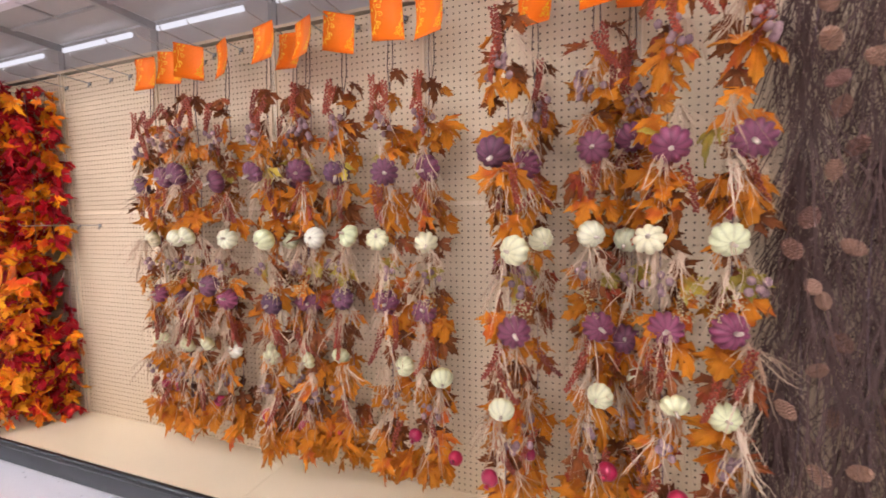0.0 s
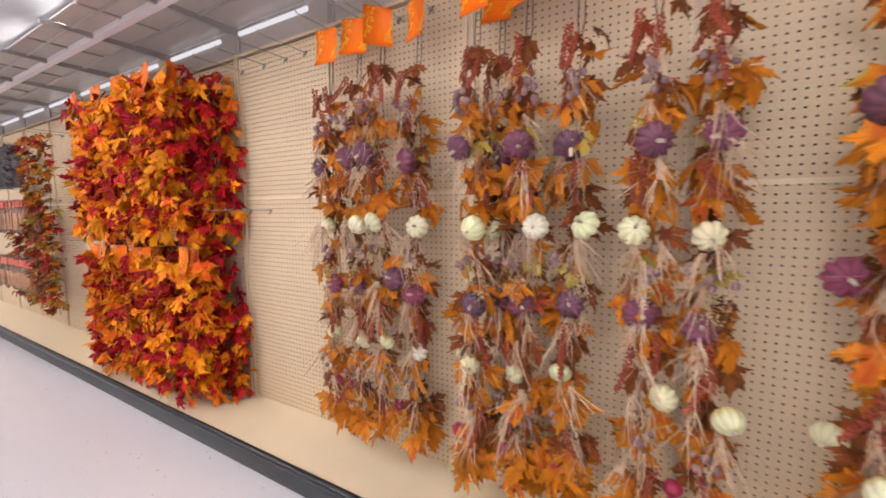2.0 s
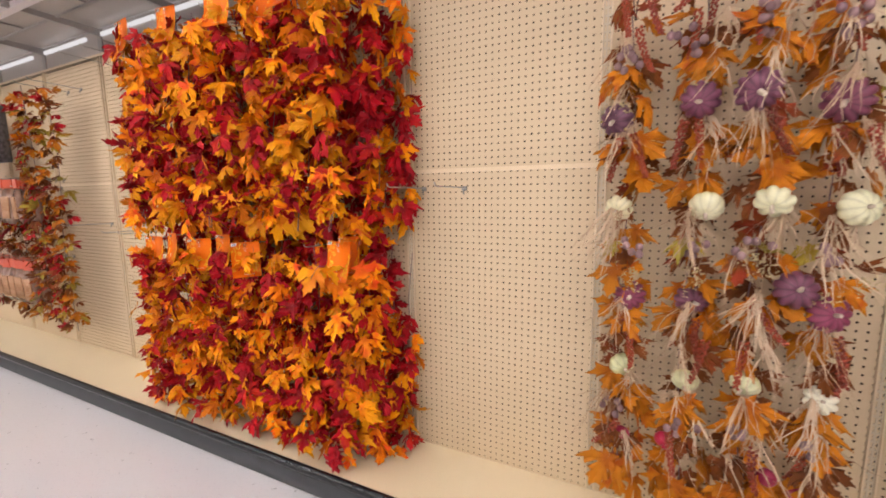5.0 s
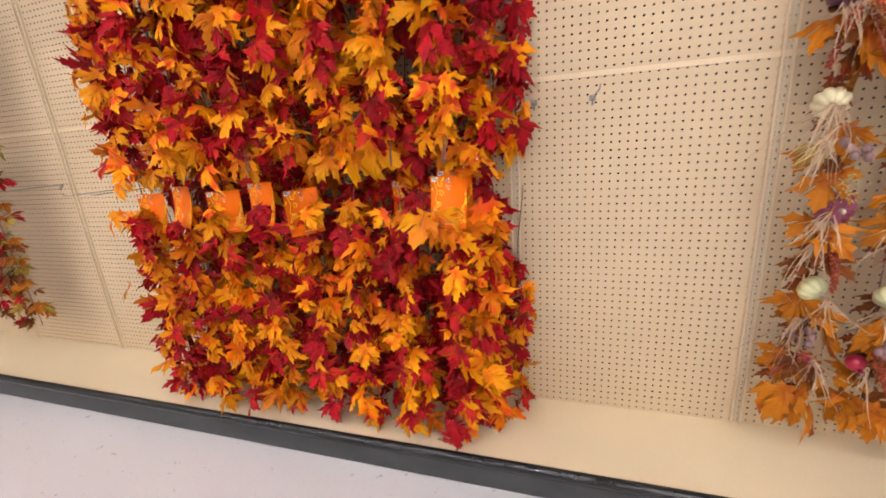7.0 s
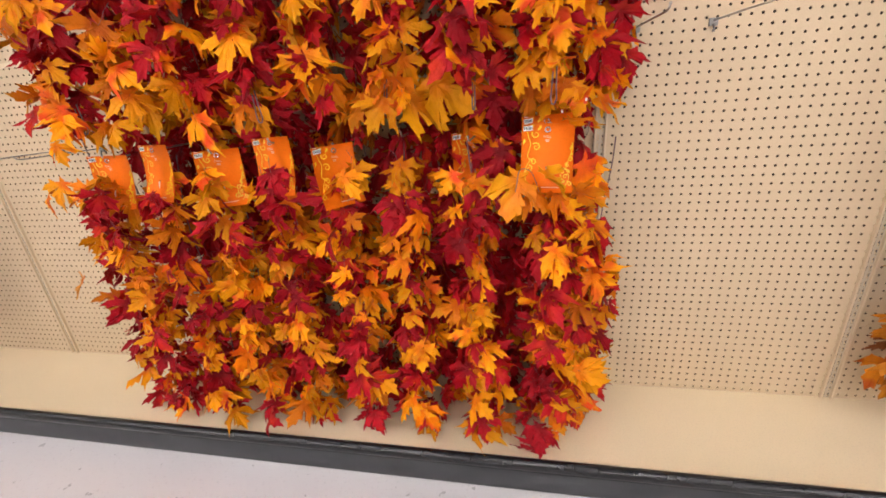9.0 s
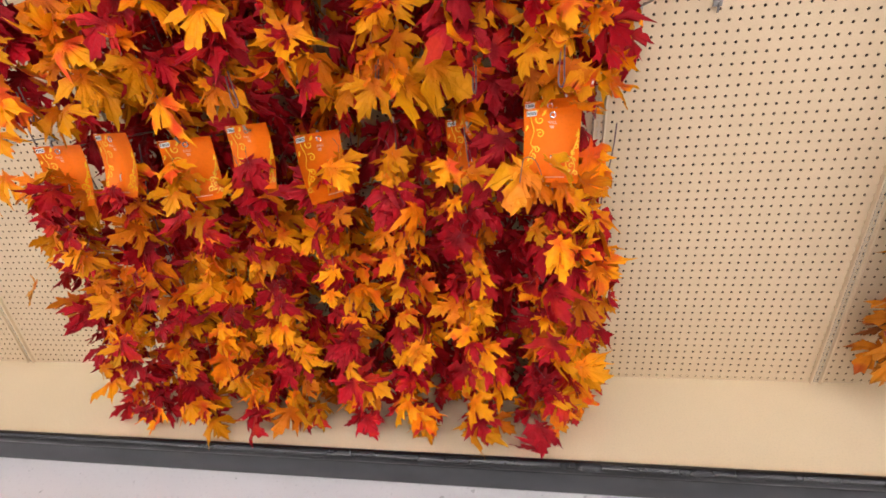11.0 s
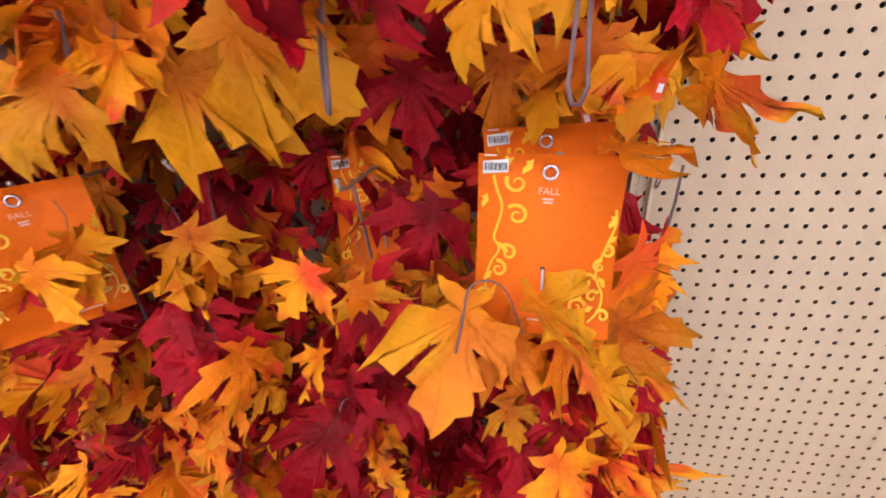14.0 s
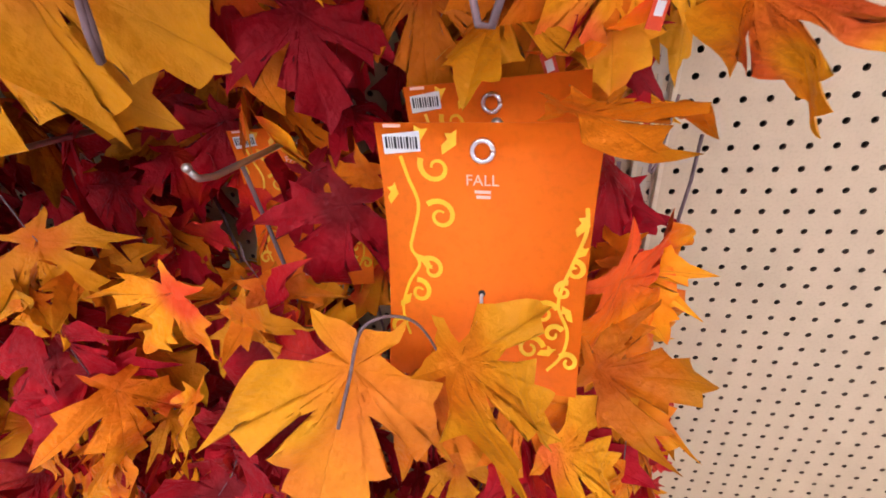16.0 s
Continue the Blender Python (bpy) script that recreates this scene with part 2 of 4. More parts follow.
# ---- mesh helpers ----
class Build:
    """Collects vertices, faces and one value a vertex, and makes a mesh of them."""

    def __init__(self):
        self.v, self.f, self.a = [], [], []

    def put(self, verts, faces, attr=0.0):
        k = len(self.v)
        self.v += [tuple(p) for p in verts]
        self.f += [tuple(k + i for i in f) for f in faces]
        self.a += list(attr) if isinstance(attr, (list, tuple)) else [attr] * len(verts)
        return self

    def box(self, lo, hi):
        x0, y0, z0 = lo
        x1, y1, z1 = hi
        return self.put([(x0, y0, z0), (x1, y0, z0), (x1, y1, z0), (x0, y1, z0), (x0, y0, z1), (x1, y0, z1), (x1, y1, z1), (x0, y1, z1)],
                        [(0, 3, 2, 1), (4, 5, 6, 7), (0, 1, 5, 4), (1, 2, 6, 5), (2, 3, 7, 6), (3, 0, 4, 7)])

    def tube(self, pts, r, sides=6, taper=1.0):
        pts = [Vector(p) for p in pts]
        n, verts = len(pts), []
        side = None
        for i, p in enumerate(pts):
            d = (pts[min(i + 1, n - 1)] - pts[max(i - 1, 0)]).normalized()
            if side is None:
                side = d.orthogonal().normalized()
            side = (side - d * side.dot(d)).normalized()
            up = d.cross(side)
            rr = r * (1 + (taper - 1) * i / (n - 1))
            verts += [p + (side * math.cos(2 * math.pi * k / sides) + up * math.sin(2 * math.pi * k / sides)) * rr for k in range(sides)]
        faces = [(i * sides + k, i * sides + (k + 1) % sides, (i + 1) * sides + (k + 1) % sides, (i + 1) * sides + k) for i in range(n - 1) for k in range(sides)]
        faces += [tuple(range(sides - 1, -1, -1)), tuple(range((n - 1) * sides, n * sides))]
        return self.put(verts, faces)

    def strip(self, pts, width, across):
        """A flat ribbon along the points, as wide as width, laid along the way across."""
        pts, n, verts = [Vector(p) for p in pts], len(pts), []
        for i, p in enumerate(pts):
            w = width * (1 - 0.7 * abs(2 * i / (n - 1) - 0.8) ** 3)
            verts += [p - Vector(across) * w / 2, p + Vector(across) * w / 2]
        return self.put(verts, [(2 * i, 2 * i + 1, 2 * i + 3, 2 * i + 2) for i in range(n - 1)])

    def ball(self, c, r, seg=8, rings=5, squash=1.0):
        verts, faces = [(c[0], c[1], c[2] - r * squash)], []
        for j in range(1, rings):
            a = math.pi * j / rings
            verts += [(c[0] + r * math.sin(a) * math.cos(2 * math.pi * k / seg), c[1] + r * math.sin(a) * math.sin(2 * math.pi * k / seg), c[2] - r * squash * math.cos(a)) for k in range(seg)]
        verts.append((c[0], c[1], c[2] + r * squash))
        for k in range(seg):
            faces.append((0, 1 + (k + 1) % seg, 1 + k))
            for j in range(rings - 2):
                a, b = 1 + j * seg, 1 + (j + 1) * seg
                faces.append((a + k, a + (k + 1) % seg, b + (k + 1) % seg, b + k))
            faces.append((1 + (rings - 2) * seg + k, 1 + (rings - 2) * seg + (k + 1) % seg, len(verts) - 1))
        return self.put(verts, faces)

    def mesh(self, name, material, smooth=True):
        me = bpy.data.meshes.new(name)
        me.from_pydata(self.v, [], self.f)
        me.materials.append(material)
        if any(self.a):
            me.attributes.new("vein_groove", "FLOAT", "POINT").data.foreach_set("value", self.a)
        me.polygons.foreach_set("use_smooth", [smooth] * len(me.polygons))
        me.update()
        return me


def part(name, mesh, parent, m=None, label=""):
    """One mesh object under a thing or a part."""
    ob = new(name, mesh)
    ob.parent = parent
    if m is not None:
        ob.matrix_basis = m
    return tagged(ob, label)


def thing(name, m, label, category, group="", kind=""):
    ob = new(name)
    ob.empty_display_size = 0.05
    ob.matrix_basis = m
    return tagged(ob, label, category, group, kind)


def solid(name, mesh, label, category, kind="structure", m=None):
    ob = new(name, mesh)
    if m is not None:
        ob.matrix_basis = m
    return tagged(ob, label, category, "", kind)


def with_material(mesh, name, material):
    me = mesh.copy()
    me.name = name
    me.materials[0] = material
    return me


R = random.Random(7)

# ---- the plan, in metres ----
WALL_Y, DECK_Z, SEAM_Z, TOP_Z, INCH = 1.576, 0.090, 1.309, 2.115, 0.0254
BAY = 0.762
RAILS = [-2.135 + BAY * k for k in range(-10, 6)]
X0, X1 = RAILS[0], RAILS[-1]
FRONT_Y = 1.20
FLOOR_Z = -0.022


def build_shell():
    solid("floor", Build().box((-14, -7, -0.06), (9, 8, FLOOR_Z)).mesh("floor", M_FLOOR, False), "speckled white vinyl store floor", "floor")
    solid("ceiling", Build().box((-14, -7, 4.3), (9, 8, 4.4)).mesh("ceiling", M_CEIL, False), "white store ceiling with strip lights", "ceiling")
    for name, lo, hi in (("wall_south", (-14, -7.1, -0.03), (9, -7, 4.3)), ("wall_far", (-14, 8, -0.03), (9, 8.1, 4.3)),
                         ("wall_west", (-14.1, -7, -0.03), (-14, 8, 4.3)), ("wall_east", (9, -7, -0.03), (9.1, 8, 4.3))):
        solid(name, Build().box(lo, hi).mesh(name, M_WALL, False), "plain off-white store wall", "wall")
    tube = glow("fluorescent_tube", (1.0, 0.97, 0.93), LAMP)
    body = Build().box((-0.6, -0.08, 0.03), (0.6, 0.08, 0.09)).mesh("lamp_body", M_BEAM, False)
    lamp = Build()
    for dy in (-0.04, 0.04):
        lamp.tube([(-0.58, dy, 0), (0.58, dy, 0)], 0.02, 8)
    lamp = lamp.mesh("lamp_tube", tube)
    for y in LAMP_ROWS:
        for k in range(9):
            e = thing("strip_light", pose(-10.6 + 1.9 * k, y, 4.2), "white twin-tube fluorescent strip light on the ceiling", "light", "ceiling strip lights")
            part("housing", body, e)
            part("tubes", lamp, e, None, "glowing white tubes")


LAMP, LAMP_ROWS = 28.0, (-6.6, -5.2, -3.8, -2.4, -0.9, 2.75)


def holed_sheet(nx, nz, cw, ch, hole, depth, name, face, core):
    """A sheet in the plane y = 0 of nx by nz cells, each with the hole's outline cut through it; core: the material inside the holes."""
    n, b, inner = len(hole), Build(), []
    corner = [(0, 0), (cw, 0), (cw, ch), (0, ch)]
    pts = [(cw / 2 + x, ch / 2 + z) for x, z in hole]
    verts, faces = [], []
    for i in range(nx):
        for j in range(nz):
            k = len(verts)
            ox, oz = i * cw, j * ch
            verts += [(ox + x, 0, oz + z) for x, z in corner]
            verts += [(ox + x, 0, oz + z) for x, z in pts]
            verts += [(ox + x, depth, oz + z) for x, z in pts]
            q = n // 4
            for s in range(4):
                run = [k + 4 + (s * q + r) % n for r in range(q)]
                nxt = k + 4 + (s * q + q) % n
                faces.append((k + s, k + (s + 1) % 4, *reversed(run)) if q > 1 else (k + s, k + (s + 1) % 4, nxt, run[0]))
                if q > 1:
                    faces.append((k + (s + 1) % 4, nxt, run[-1]))
            for r in range(n):
                a, c = k + 4 + r, k + 4 + (r + 1) % n
                faces.append((a, c, c + n, a + n))
                inner.append(len(faces) - 1)
    me = b.put(verts, faces).mesh(name, face, False)
    me.materials.append(core)
    for i in inner:
        me.polygons[i].material_index = 1
    return me


def build_gondola():
    """The pegboard run: backing, perforated boards, slotted uprights, deck and bumper."""
    wall = solid("wall_north", Build().box((X0 - 0.1, WALL_Y + 0.03, FLOOR_Z), (X1 + 0.1, WALL_Y + 0.07, TOP_Z - 0.002)).mesh("backing", M_BACK, False), "cream perforated pegboard display wall", "pegboard wall")
    octo = [(0.0037 * math.cos(math.radians(a)), 0.0037 * math.sin(math.radians(a))) for a in (-112.5, -67.5, -22.5, 22.5, 67.5, 112.5, 157.5, 202.5)]
    wide = 30 * INCH
    rows = 48
    low = holed_sheet(30, rows, INCH, INCH, octo, 0.0035, "pegboard_low", M_PEG, M_CORE)
    up = holed_sheet(30, 31, INCH, INCH, octo, 0.0035, "pegboard_up", M_PEG, M_CORE)
    low_far = Build().box((0, 0, 0), (wide, 0.0035, rows * INCH)).mesh("board_low", M_PEG, False)
    up_far = Build().box((0, 0, 0), (wide, 0.0035, 31 * INCH)).mesh("board_up", M_PEG, False)
    slot = [(-0.0028, -0.009), (0.0028, -0.009), (0.0028, 0.009), (-0.0028, 0.009)]
    face = holed_sheet(2, 80, 0.0115, (TOP_Z - DECK_Z) / 80, slot, 0.006, "upright_face", M_UPRIGHT, M_SLOT)
    trim = Build().box((0.0002, -0.0025, -0.007), (wide - 0.0002, 0.004, 0.009))
    trim = trim.mesh("seam_strip", M_RAIL, False)
    cap = Build().box((0, -0.006, 0), (BAY, 0.03, 0.014)).mesh("top_cap", M_RAIL, False)
    lip = Build().box((0, -0.009, 0), (0.005, 0.01, TOP_Z - DECK_Z)).mesh("upright_edge", M_RAIL, False)
    for k, x in enumerate(RAILS):
        u = part("upright", face, wall, pose(x - 0.0115, WALL_Y - 0.001, DECK_Z))
        part("edge", lip, u, pose(-0.0051, 0, 0))
        part("edge", lip, u, pose(0.0231, 0, 0))
        if k + 1 < len(RAILS):
            x2 = x - 0.0041
            part("pegboard_panel", low if x > -6.0 else low_far, wall, pose(x2, WALL_Y, DECK_Z + 0.0006))
            part("pegboard_panel", up if x > -6.0 else up_far, wall, pose(x2, WALL_Y, SEAM_Z + 0.005))
            part("seam_strip", trim, wall, pose(x2, WALL_Y - 0.001, SEAM_Z - 0.003))
            part("top_cap", cap, wall, pose(x, WALL_Y - 0.002, TOP_Z))
    # deck of long steel shelves with a fine gap between them
    deck = thing("base_deck", pose(0, 0, 0), "cream painted steel base deck of the display", "shelf", kind="structure")
    for x0, x1 in ((X0, -1.354), (-1.352, X1)):
        part("deck_panel", Build().box((x0, FRONT_Y + 0.012, 0.05), (x1, WALL_Y + 0.02, DECK_Z)).mesh("deck_panel", M_DECK, False), deck)
    part("kick_plate", Build().box((X0, FRONT_Y + 0.02, FLOOR_Z), (X1, FRONT_Y + 0.04, 0.05)).mesh("kick_plate", M_BACK, False), deck)
    prof = [(0.012, FLOOR_Z), (0.0, FLOOR_Z + 0.003), (-0.005, FLOOR_Z + 0.012), (-0.005, 0.035), (-0.002, 0.052), (0.0, 0.060)]
    bead = [(0.014, 0.05), (0.0, 0.060), (-0.008, 0.066), (-0.012, 0.080), (-0.009, 0.092), (0.0, 0.0995), (0.008, 0.1005), (0.014, 0.098), (0.017, DECK_Z + 0.0015)]
    for name, pr, mt in (("bumper_face", prof, M_BUMPER), ("bumper_bead", bead, M_BEAD)):
        b = Build()
        n = len(pr)
        xs = [X0 + (X1 - X0) * i / 12 for i in range(13)]
        b.put([(x, FRONT_Y + y, z) for x in xs for y, z in pr], [(i * n + j, i * n + j + 1, (i + 1) * n + j + 1, (i + 1) * n + j) for i in range(12) for j in range(n - 1)])
        part(name, b.mesh(name, mt), deck, None, "charcoal vinyl bumper" if mt is M_BUMPER else "black gloss bead")


def build_canopy():
    """Posts that rise above the wall and carry a grey overhead shelf."""
    can = thing("overhead_canopy", pose(0, 0, 0), "grey steel overhead shelf on posts above the pegboard", "canopy", kind="structure")
    z = 2.27
    post = Build().box((-0.022, -0.014, TOP_Z + 0.016), (0.022, 0.014, z)).mesh("post", M_GREY, False)
    arm = Build()
    arm.put([(-0.012, -0.66, z - 0.012), (0.012, -0.66, z - 0.012), (0.012, 0.014, z - 0.03), (-0.012, 0.014, z - 0.03),
             (-0.012, -0.66, z + 0.01), (0.012, -0.66, z + 0.01), (0.012, 0.014, z + 0.01), (-0.012, 0.014, z + 0.01)],
            [(0, 3, 2, 1), (4, 5, 6, 7), (0, 1, 5, 4), (1, 2, 6, 5), (2, 3, 7, 6), (3, 0, 4, 7)])
    arm = arm.mesh("arm", M_GREY, False)
    pane = Build().box((0.014, -0.40, z + 0.011), (BAY - 0.014, -0.02, z + 0.02)).mesh("shelf_panel", M_PANEL, False)
    pane2 = Build().box((0.014, -0.62, z + 0.011), (BAY - 0.014, -0.43, z + 0.02)).mesh("shelf_panel", M_PANEL, False)
    purlin = Build().box((0.014, -0.235, z), (BAY - 0.014, -0.22, z + 0.0108)).mesh("purlin", M_GREY, False)
    rib = Build().box((BAY / 2 - 0.006, -0.62, z + 0.001), (BAY / 2 + 0.006, -0.24, z + 0.0106)).mesh("rib", M_GREY, False)
    purlin_front = Build().box((0.014, -0.53, z), (BAY - 0.014, -0.518, z + 0.0108)).mesh("purlin", M_GREY, False)
    # no lamp: added glow for reflected ceiling light, also brightens the wall top
    strip = Build().box((0.03, -0.02, z - 0.036), (BAY - 0.16, -0.008, z - 0.014)).mesh("reflection_strip", glow("reflection_glow", (1.0, 0.97, 0.97), 0.75), False)
    fascia = Build().box((0.023, -0.006, TOP_Z + 0.016), (BAY - 0.023, 0.006, z + 0.01)).mesh("fascia", M_PANEL, False)
    for k, x in enumerate(RAILS):
        part("post", post, can, pose(x, WALL_Y + 0.02, 0))
        part("arm", arm, can, pose(x, WALL_Y + 0.02, 0))
        if k + 1 < len(RAILS):
            for name, me in (("shelf_panel", pane), ("shelf_panel", pane2), ("purlin", purlin), ("purlin", purlin_front), ("rib", rib), ("fascia", fascia)):
                part(name, me, can, pose(x, WALL_Y + 0.02, 0))
            part("reflection_strip", strip, can, pose(x, WALL_Y + 0.02, 0), "glowing white strip standing in for reflected light")
    part("front_beam", Build().box((X0, 1.168, z - 0.02), (X1, 1.208, z + 0.03)).mesh("front_beam", M_BEAM, False), can, None, "white enamel beam")


# ---- leaves ----
HALF = [(0.02, 0.0), (0.08, -0.02), (0.15, -0.03), (0.24, -0.075), (0.21, 0.01), (0.18, 0.06), (0.12, 0.105), (0.24, 0.15), (0.35, 0.17), (0.48, 0.17), (0.44, 0.27),
        (0.53, 0.40), (0.68, 0.63), (0.48, 0.515), (0.41, 0.60), (0.32, 0.45), (0.10, 0.34), (0.135, 0.48), (0.29, 0.62), (0.165, 0.67), (0.205, 0.82), (0.095, 0.83), (0.045, 0.93)]
TIPS = [(0.24, -0.075), (0.68, 0.63), (0.0, 1.0), (-0.68, 0.63), (-0.24, -0.075)]


def leaf_mesh(name, material, seed, curl, droop, slim=1.0, rings=2):
    """A five-lobed leaf: base at the origin, tip along +y, creased along its veins and curled."""
    r = random.Random(seed)
    out = [(x * slim * r.uniform(0.9, 1.1), y + r.uniform(-0.02, 0.02)) for x, y in HALF]
    tip = (r.uniform(-0.04, 0.04), 1.0)
    left = [(-x * slim * r.uniform(0.9, 1.1), y + r.uniform(-0.02, 0.02)) for x, y in HALF]
    rough = out + [tip] + left[::-1] + [(0.0, 0.02)]
    ring = []
    for a, b in zip(rough, rough[1:] + rough[:1]):
        d = Vector((b[0] - a[0], b[1] - a[1]))
        bow = r.uniform(-0.03, 0.055) if rings == 2 else r.uniform(-0.03, 0.04)
        steps = (0.5,) if rings == 2 else (0.34, 0.67)
        ring.append(a)
        ring += [(a[0] + d.x * t + d.y * bow * 4 * t * (1 - t), a[1] + d.y * t - d.x * bow * 4 * t * (1 - t)) for t in steps]
    c, n = (0.0, 0.16), len(ring)
    axes = [Vector((tx - c[0], ty - c[1])).normalized() for tx, ty in TIPS]
    m = len(rough)
    w = 2 if rings == 2 else 3
    is_tip = {3 * w, 12 * w, w * len(out), w * (m - 2 - 12), w * (m - 2 - 3)}
    phase, twist = r.uniform(0, 6.3), r.uniform(-0.35, 0.35)

    def lift(x, y):
        v = Vector((x - c[0], y - c[1]))
        d = v.length
        off = min(abs(v.x * a.y - v.y * a.x) if v.dot(a) > 0 else d for a in axes)
        z = 0.13 * off - curl * d * d + 0.10 * math.sin(6 * x + phase) * d + 0.09 * math.sin(7 * y + 2 * phase) * d + (0.05 if rings == 2 else 0.09) * math.sin(13 * x - 9 * y + phase) * d + twist * x * (y - 0.2)
        return z - droop * max(0.0, y - 0.1) ** 2

    verts, attr, faces = [(c[0], c[1], 0.0)], [1.0], []
    fr = (0.45, 1.0) if rings == 2 else (0.25, 0.5, 0.76, 1.0)
    for f in fr:
        for i, (x, y) in enumerate(ring):
            px, py = c[0] + (x - c[0]) * f, c[1] + (y - c[1]) * f
            verts.append((px, py, lift(px, py)))
            attr.append(1.0 if i in is_tip else 0.0)
    for i in range(n):
        j = (i + 1) % n
        faces.append((0, 1 + i, 1 + j))
        for k in range(rings - 1):
            a, b = 1 + k * n, 1 + (k + 1) * n
            faces.append((a + i, b + i, b + j, a + j))
    return Build().put(verts, faces, attr).mesh(name, material)


def leaf_set(name, material, seed, slim=1.0, rings=2):
    shapes = ((0.25, 0.15), (0.5, 0.3), (-0.2, 0.35), (0.1, 0.6), (0.7, -0.1), (-0.3, -0.2), (0.35, 0.8))
    return [leaf_mesh(name, material, seed + i, c, d, slim, rings) for i, (c, d) in enumerate(shapes)]


GOLD = leaf_set("gold_leaf", M_GOLD, 70, 0.92, 4)
FINE = leaf_set("golden_leaf", M_YELLOW, 80, 1.0, 4), leaf_set("amber_leaf", M_AMBER, 90, 1.0, 4), leaf_set("crimson_leaf", M_RED, 95, 1.0, 4)
YELLOW, AMBER, RED = leaf_set("golden_leaf", M_YELLOW, 10), leaf_set("amber_leaf", M_AMBER, 20), leaf_set("crimson_leaf", M_RED, 30)
RUST, OLIVE, BROWN = leaf_set("rust_leaf", M_RUST, 40), leaf_set("olive_leaf", M_OLIVE, 50), leaf_set("brown_leaf", M_BROWN, 60, 0.8)


def leaf_pose(base, tip_way, face_way, size):
    y = Vector(tip_way).normalized()
    z = Vector(face_way)
    z = (z - y * z.dot(y)).normalized()
    x = y.cross(z)
    m = Matrix((x, y, z)).transposed().to_4x4()
    return Matrix.Translation(base) @ m @ Matrix.Diagonal((size, size, size, 1))


# ---- header cards ----
CARD_W, CARD_H = 0.118, 0.156


def spiral(cx, cz, r0, turns, start, grow, n=22):
    return [(cx + r0 * math.exp(-grow * i / n) * math.cos(start + turns * 2 * math.pi * i / n), cz + r0 * math.exp(-grow * i / n) * math.sin(start + turns * 2 * math.pi * i / n)) for i in range(n + 1)]


def smooth_2d(pts, n=6):
    p, out = [pts[0], *pts, pts[-1]], []
    for a, b, c, d in zip(p, p[1:], p[2:], p[3:]):
        for i in range(n):
            t = i / n
            out.append(tuple(0.5 * (2 * b[k] + (c[k] - a[k]) * t + (2 * a[k] - 5 * b[k] + 4 * c[k] - d[k]) * t * t + (3 * b[k] - a[k] - 3 * c[k] + d[k]) * t ** 3) for k in (0, 1)))
    return out + [pts[-1]]


def flat_line(b, pts, w, y, taper=0.4):
    n, verts = len(pts), []
    for i, (x, z) in enumerate(pts):
        a, c = pts[max(0, i - 1)], pts[min(n - 1, i + 1)]
        d = Vector((c[0] - a[0], c[1] - a[1])).normalized()
        ww = w * (1 - (1 - taper) * i / (n - 1)) / 2
        verts += [(x - d.y * ww, y, z + d.x * ww), (x + d.y * ww, y, z - d.x * ww)]
    b.put(verts, [(2 * i, 2 * i + 1, 2 * i + 3, 2 * i + 2) for i in range(n - 1)])


def flat_blob(b, x, z, w, h, ang, y):
    ca, sa = math.cos(ang), math.sin(ang)
    pts = [(-1, 0), (-0.5, 0.45), (0.1, 0.25), (0.35, 0.7), (0.6, 0.2), (1, 0), (0.5, -0.3), (0.1, -0.6), (-0.4, -0.35)]
    b.put([(x + (u * w * ca - v * h * sa), y, z + (u * w * sa + v * h * ca)) for u, v in pts], [tuple(range(len(pts)))])


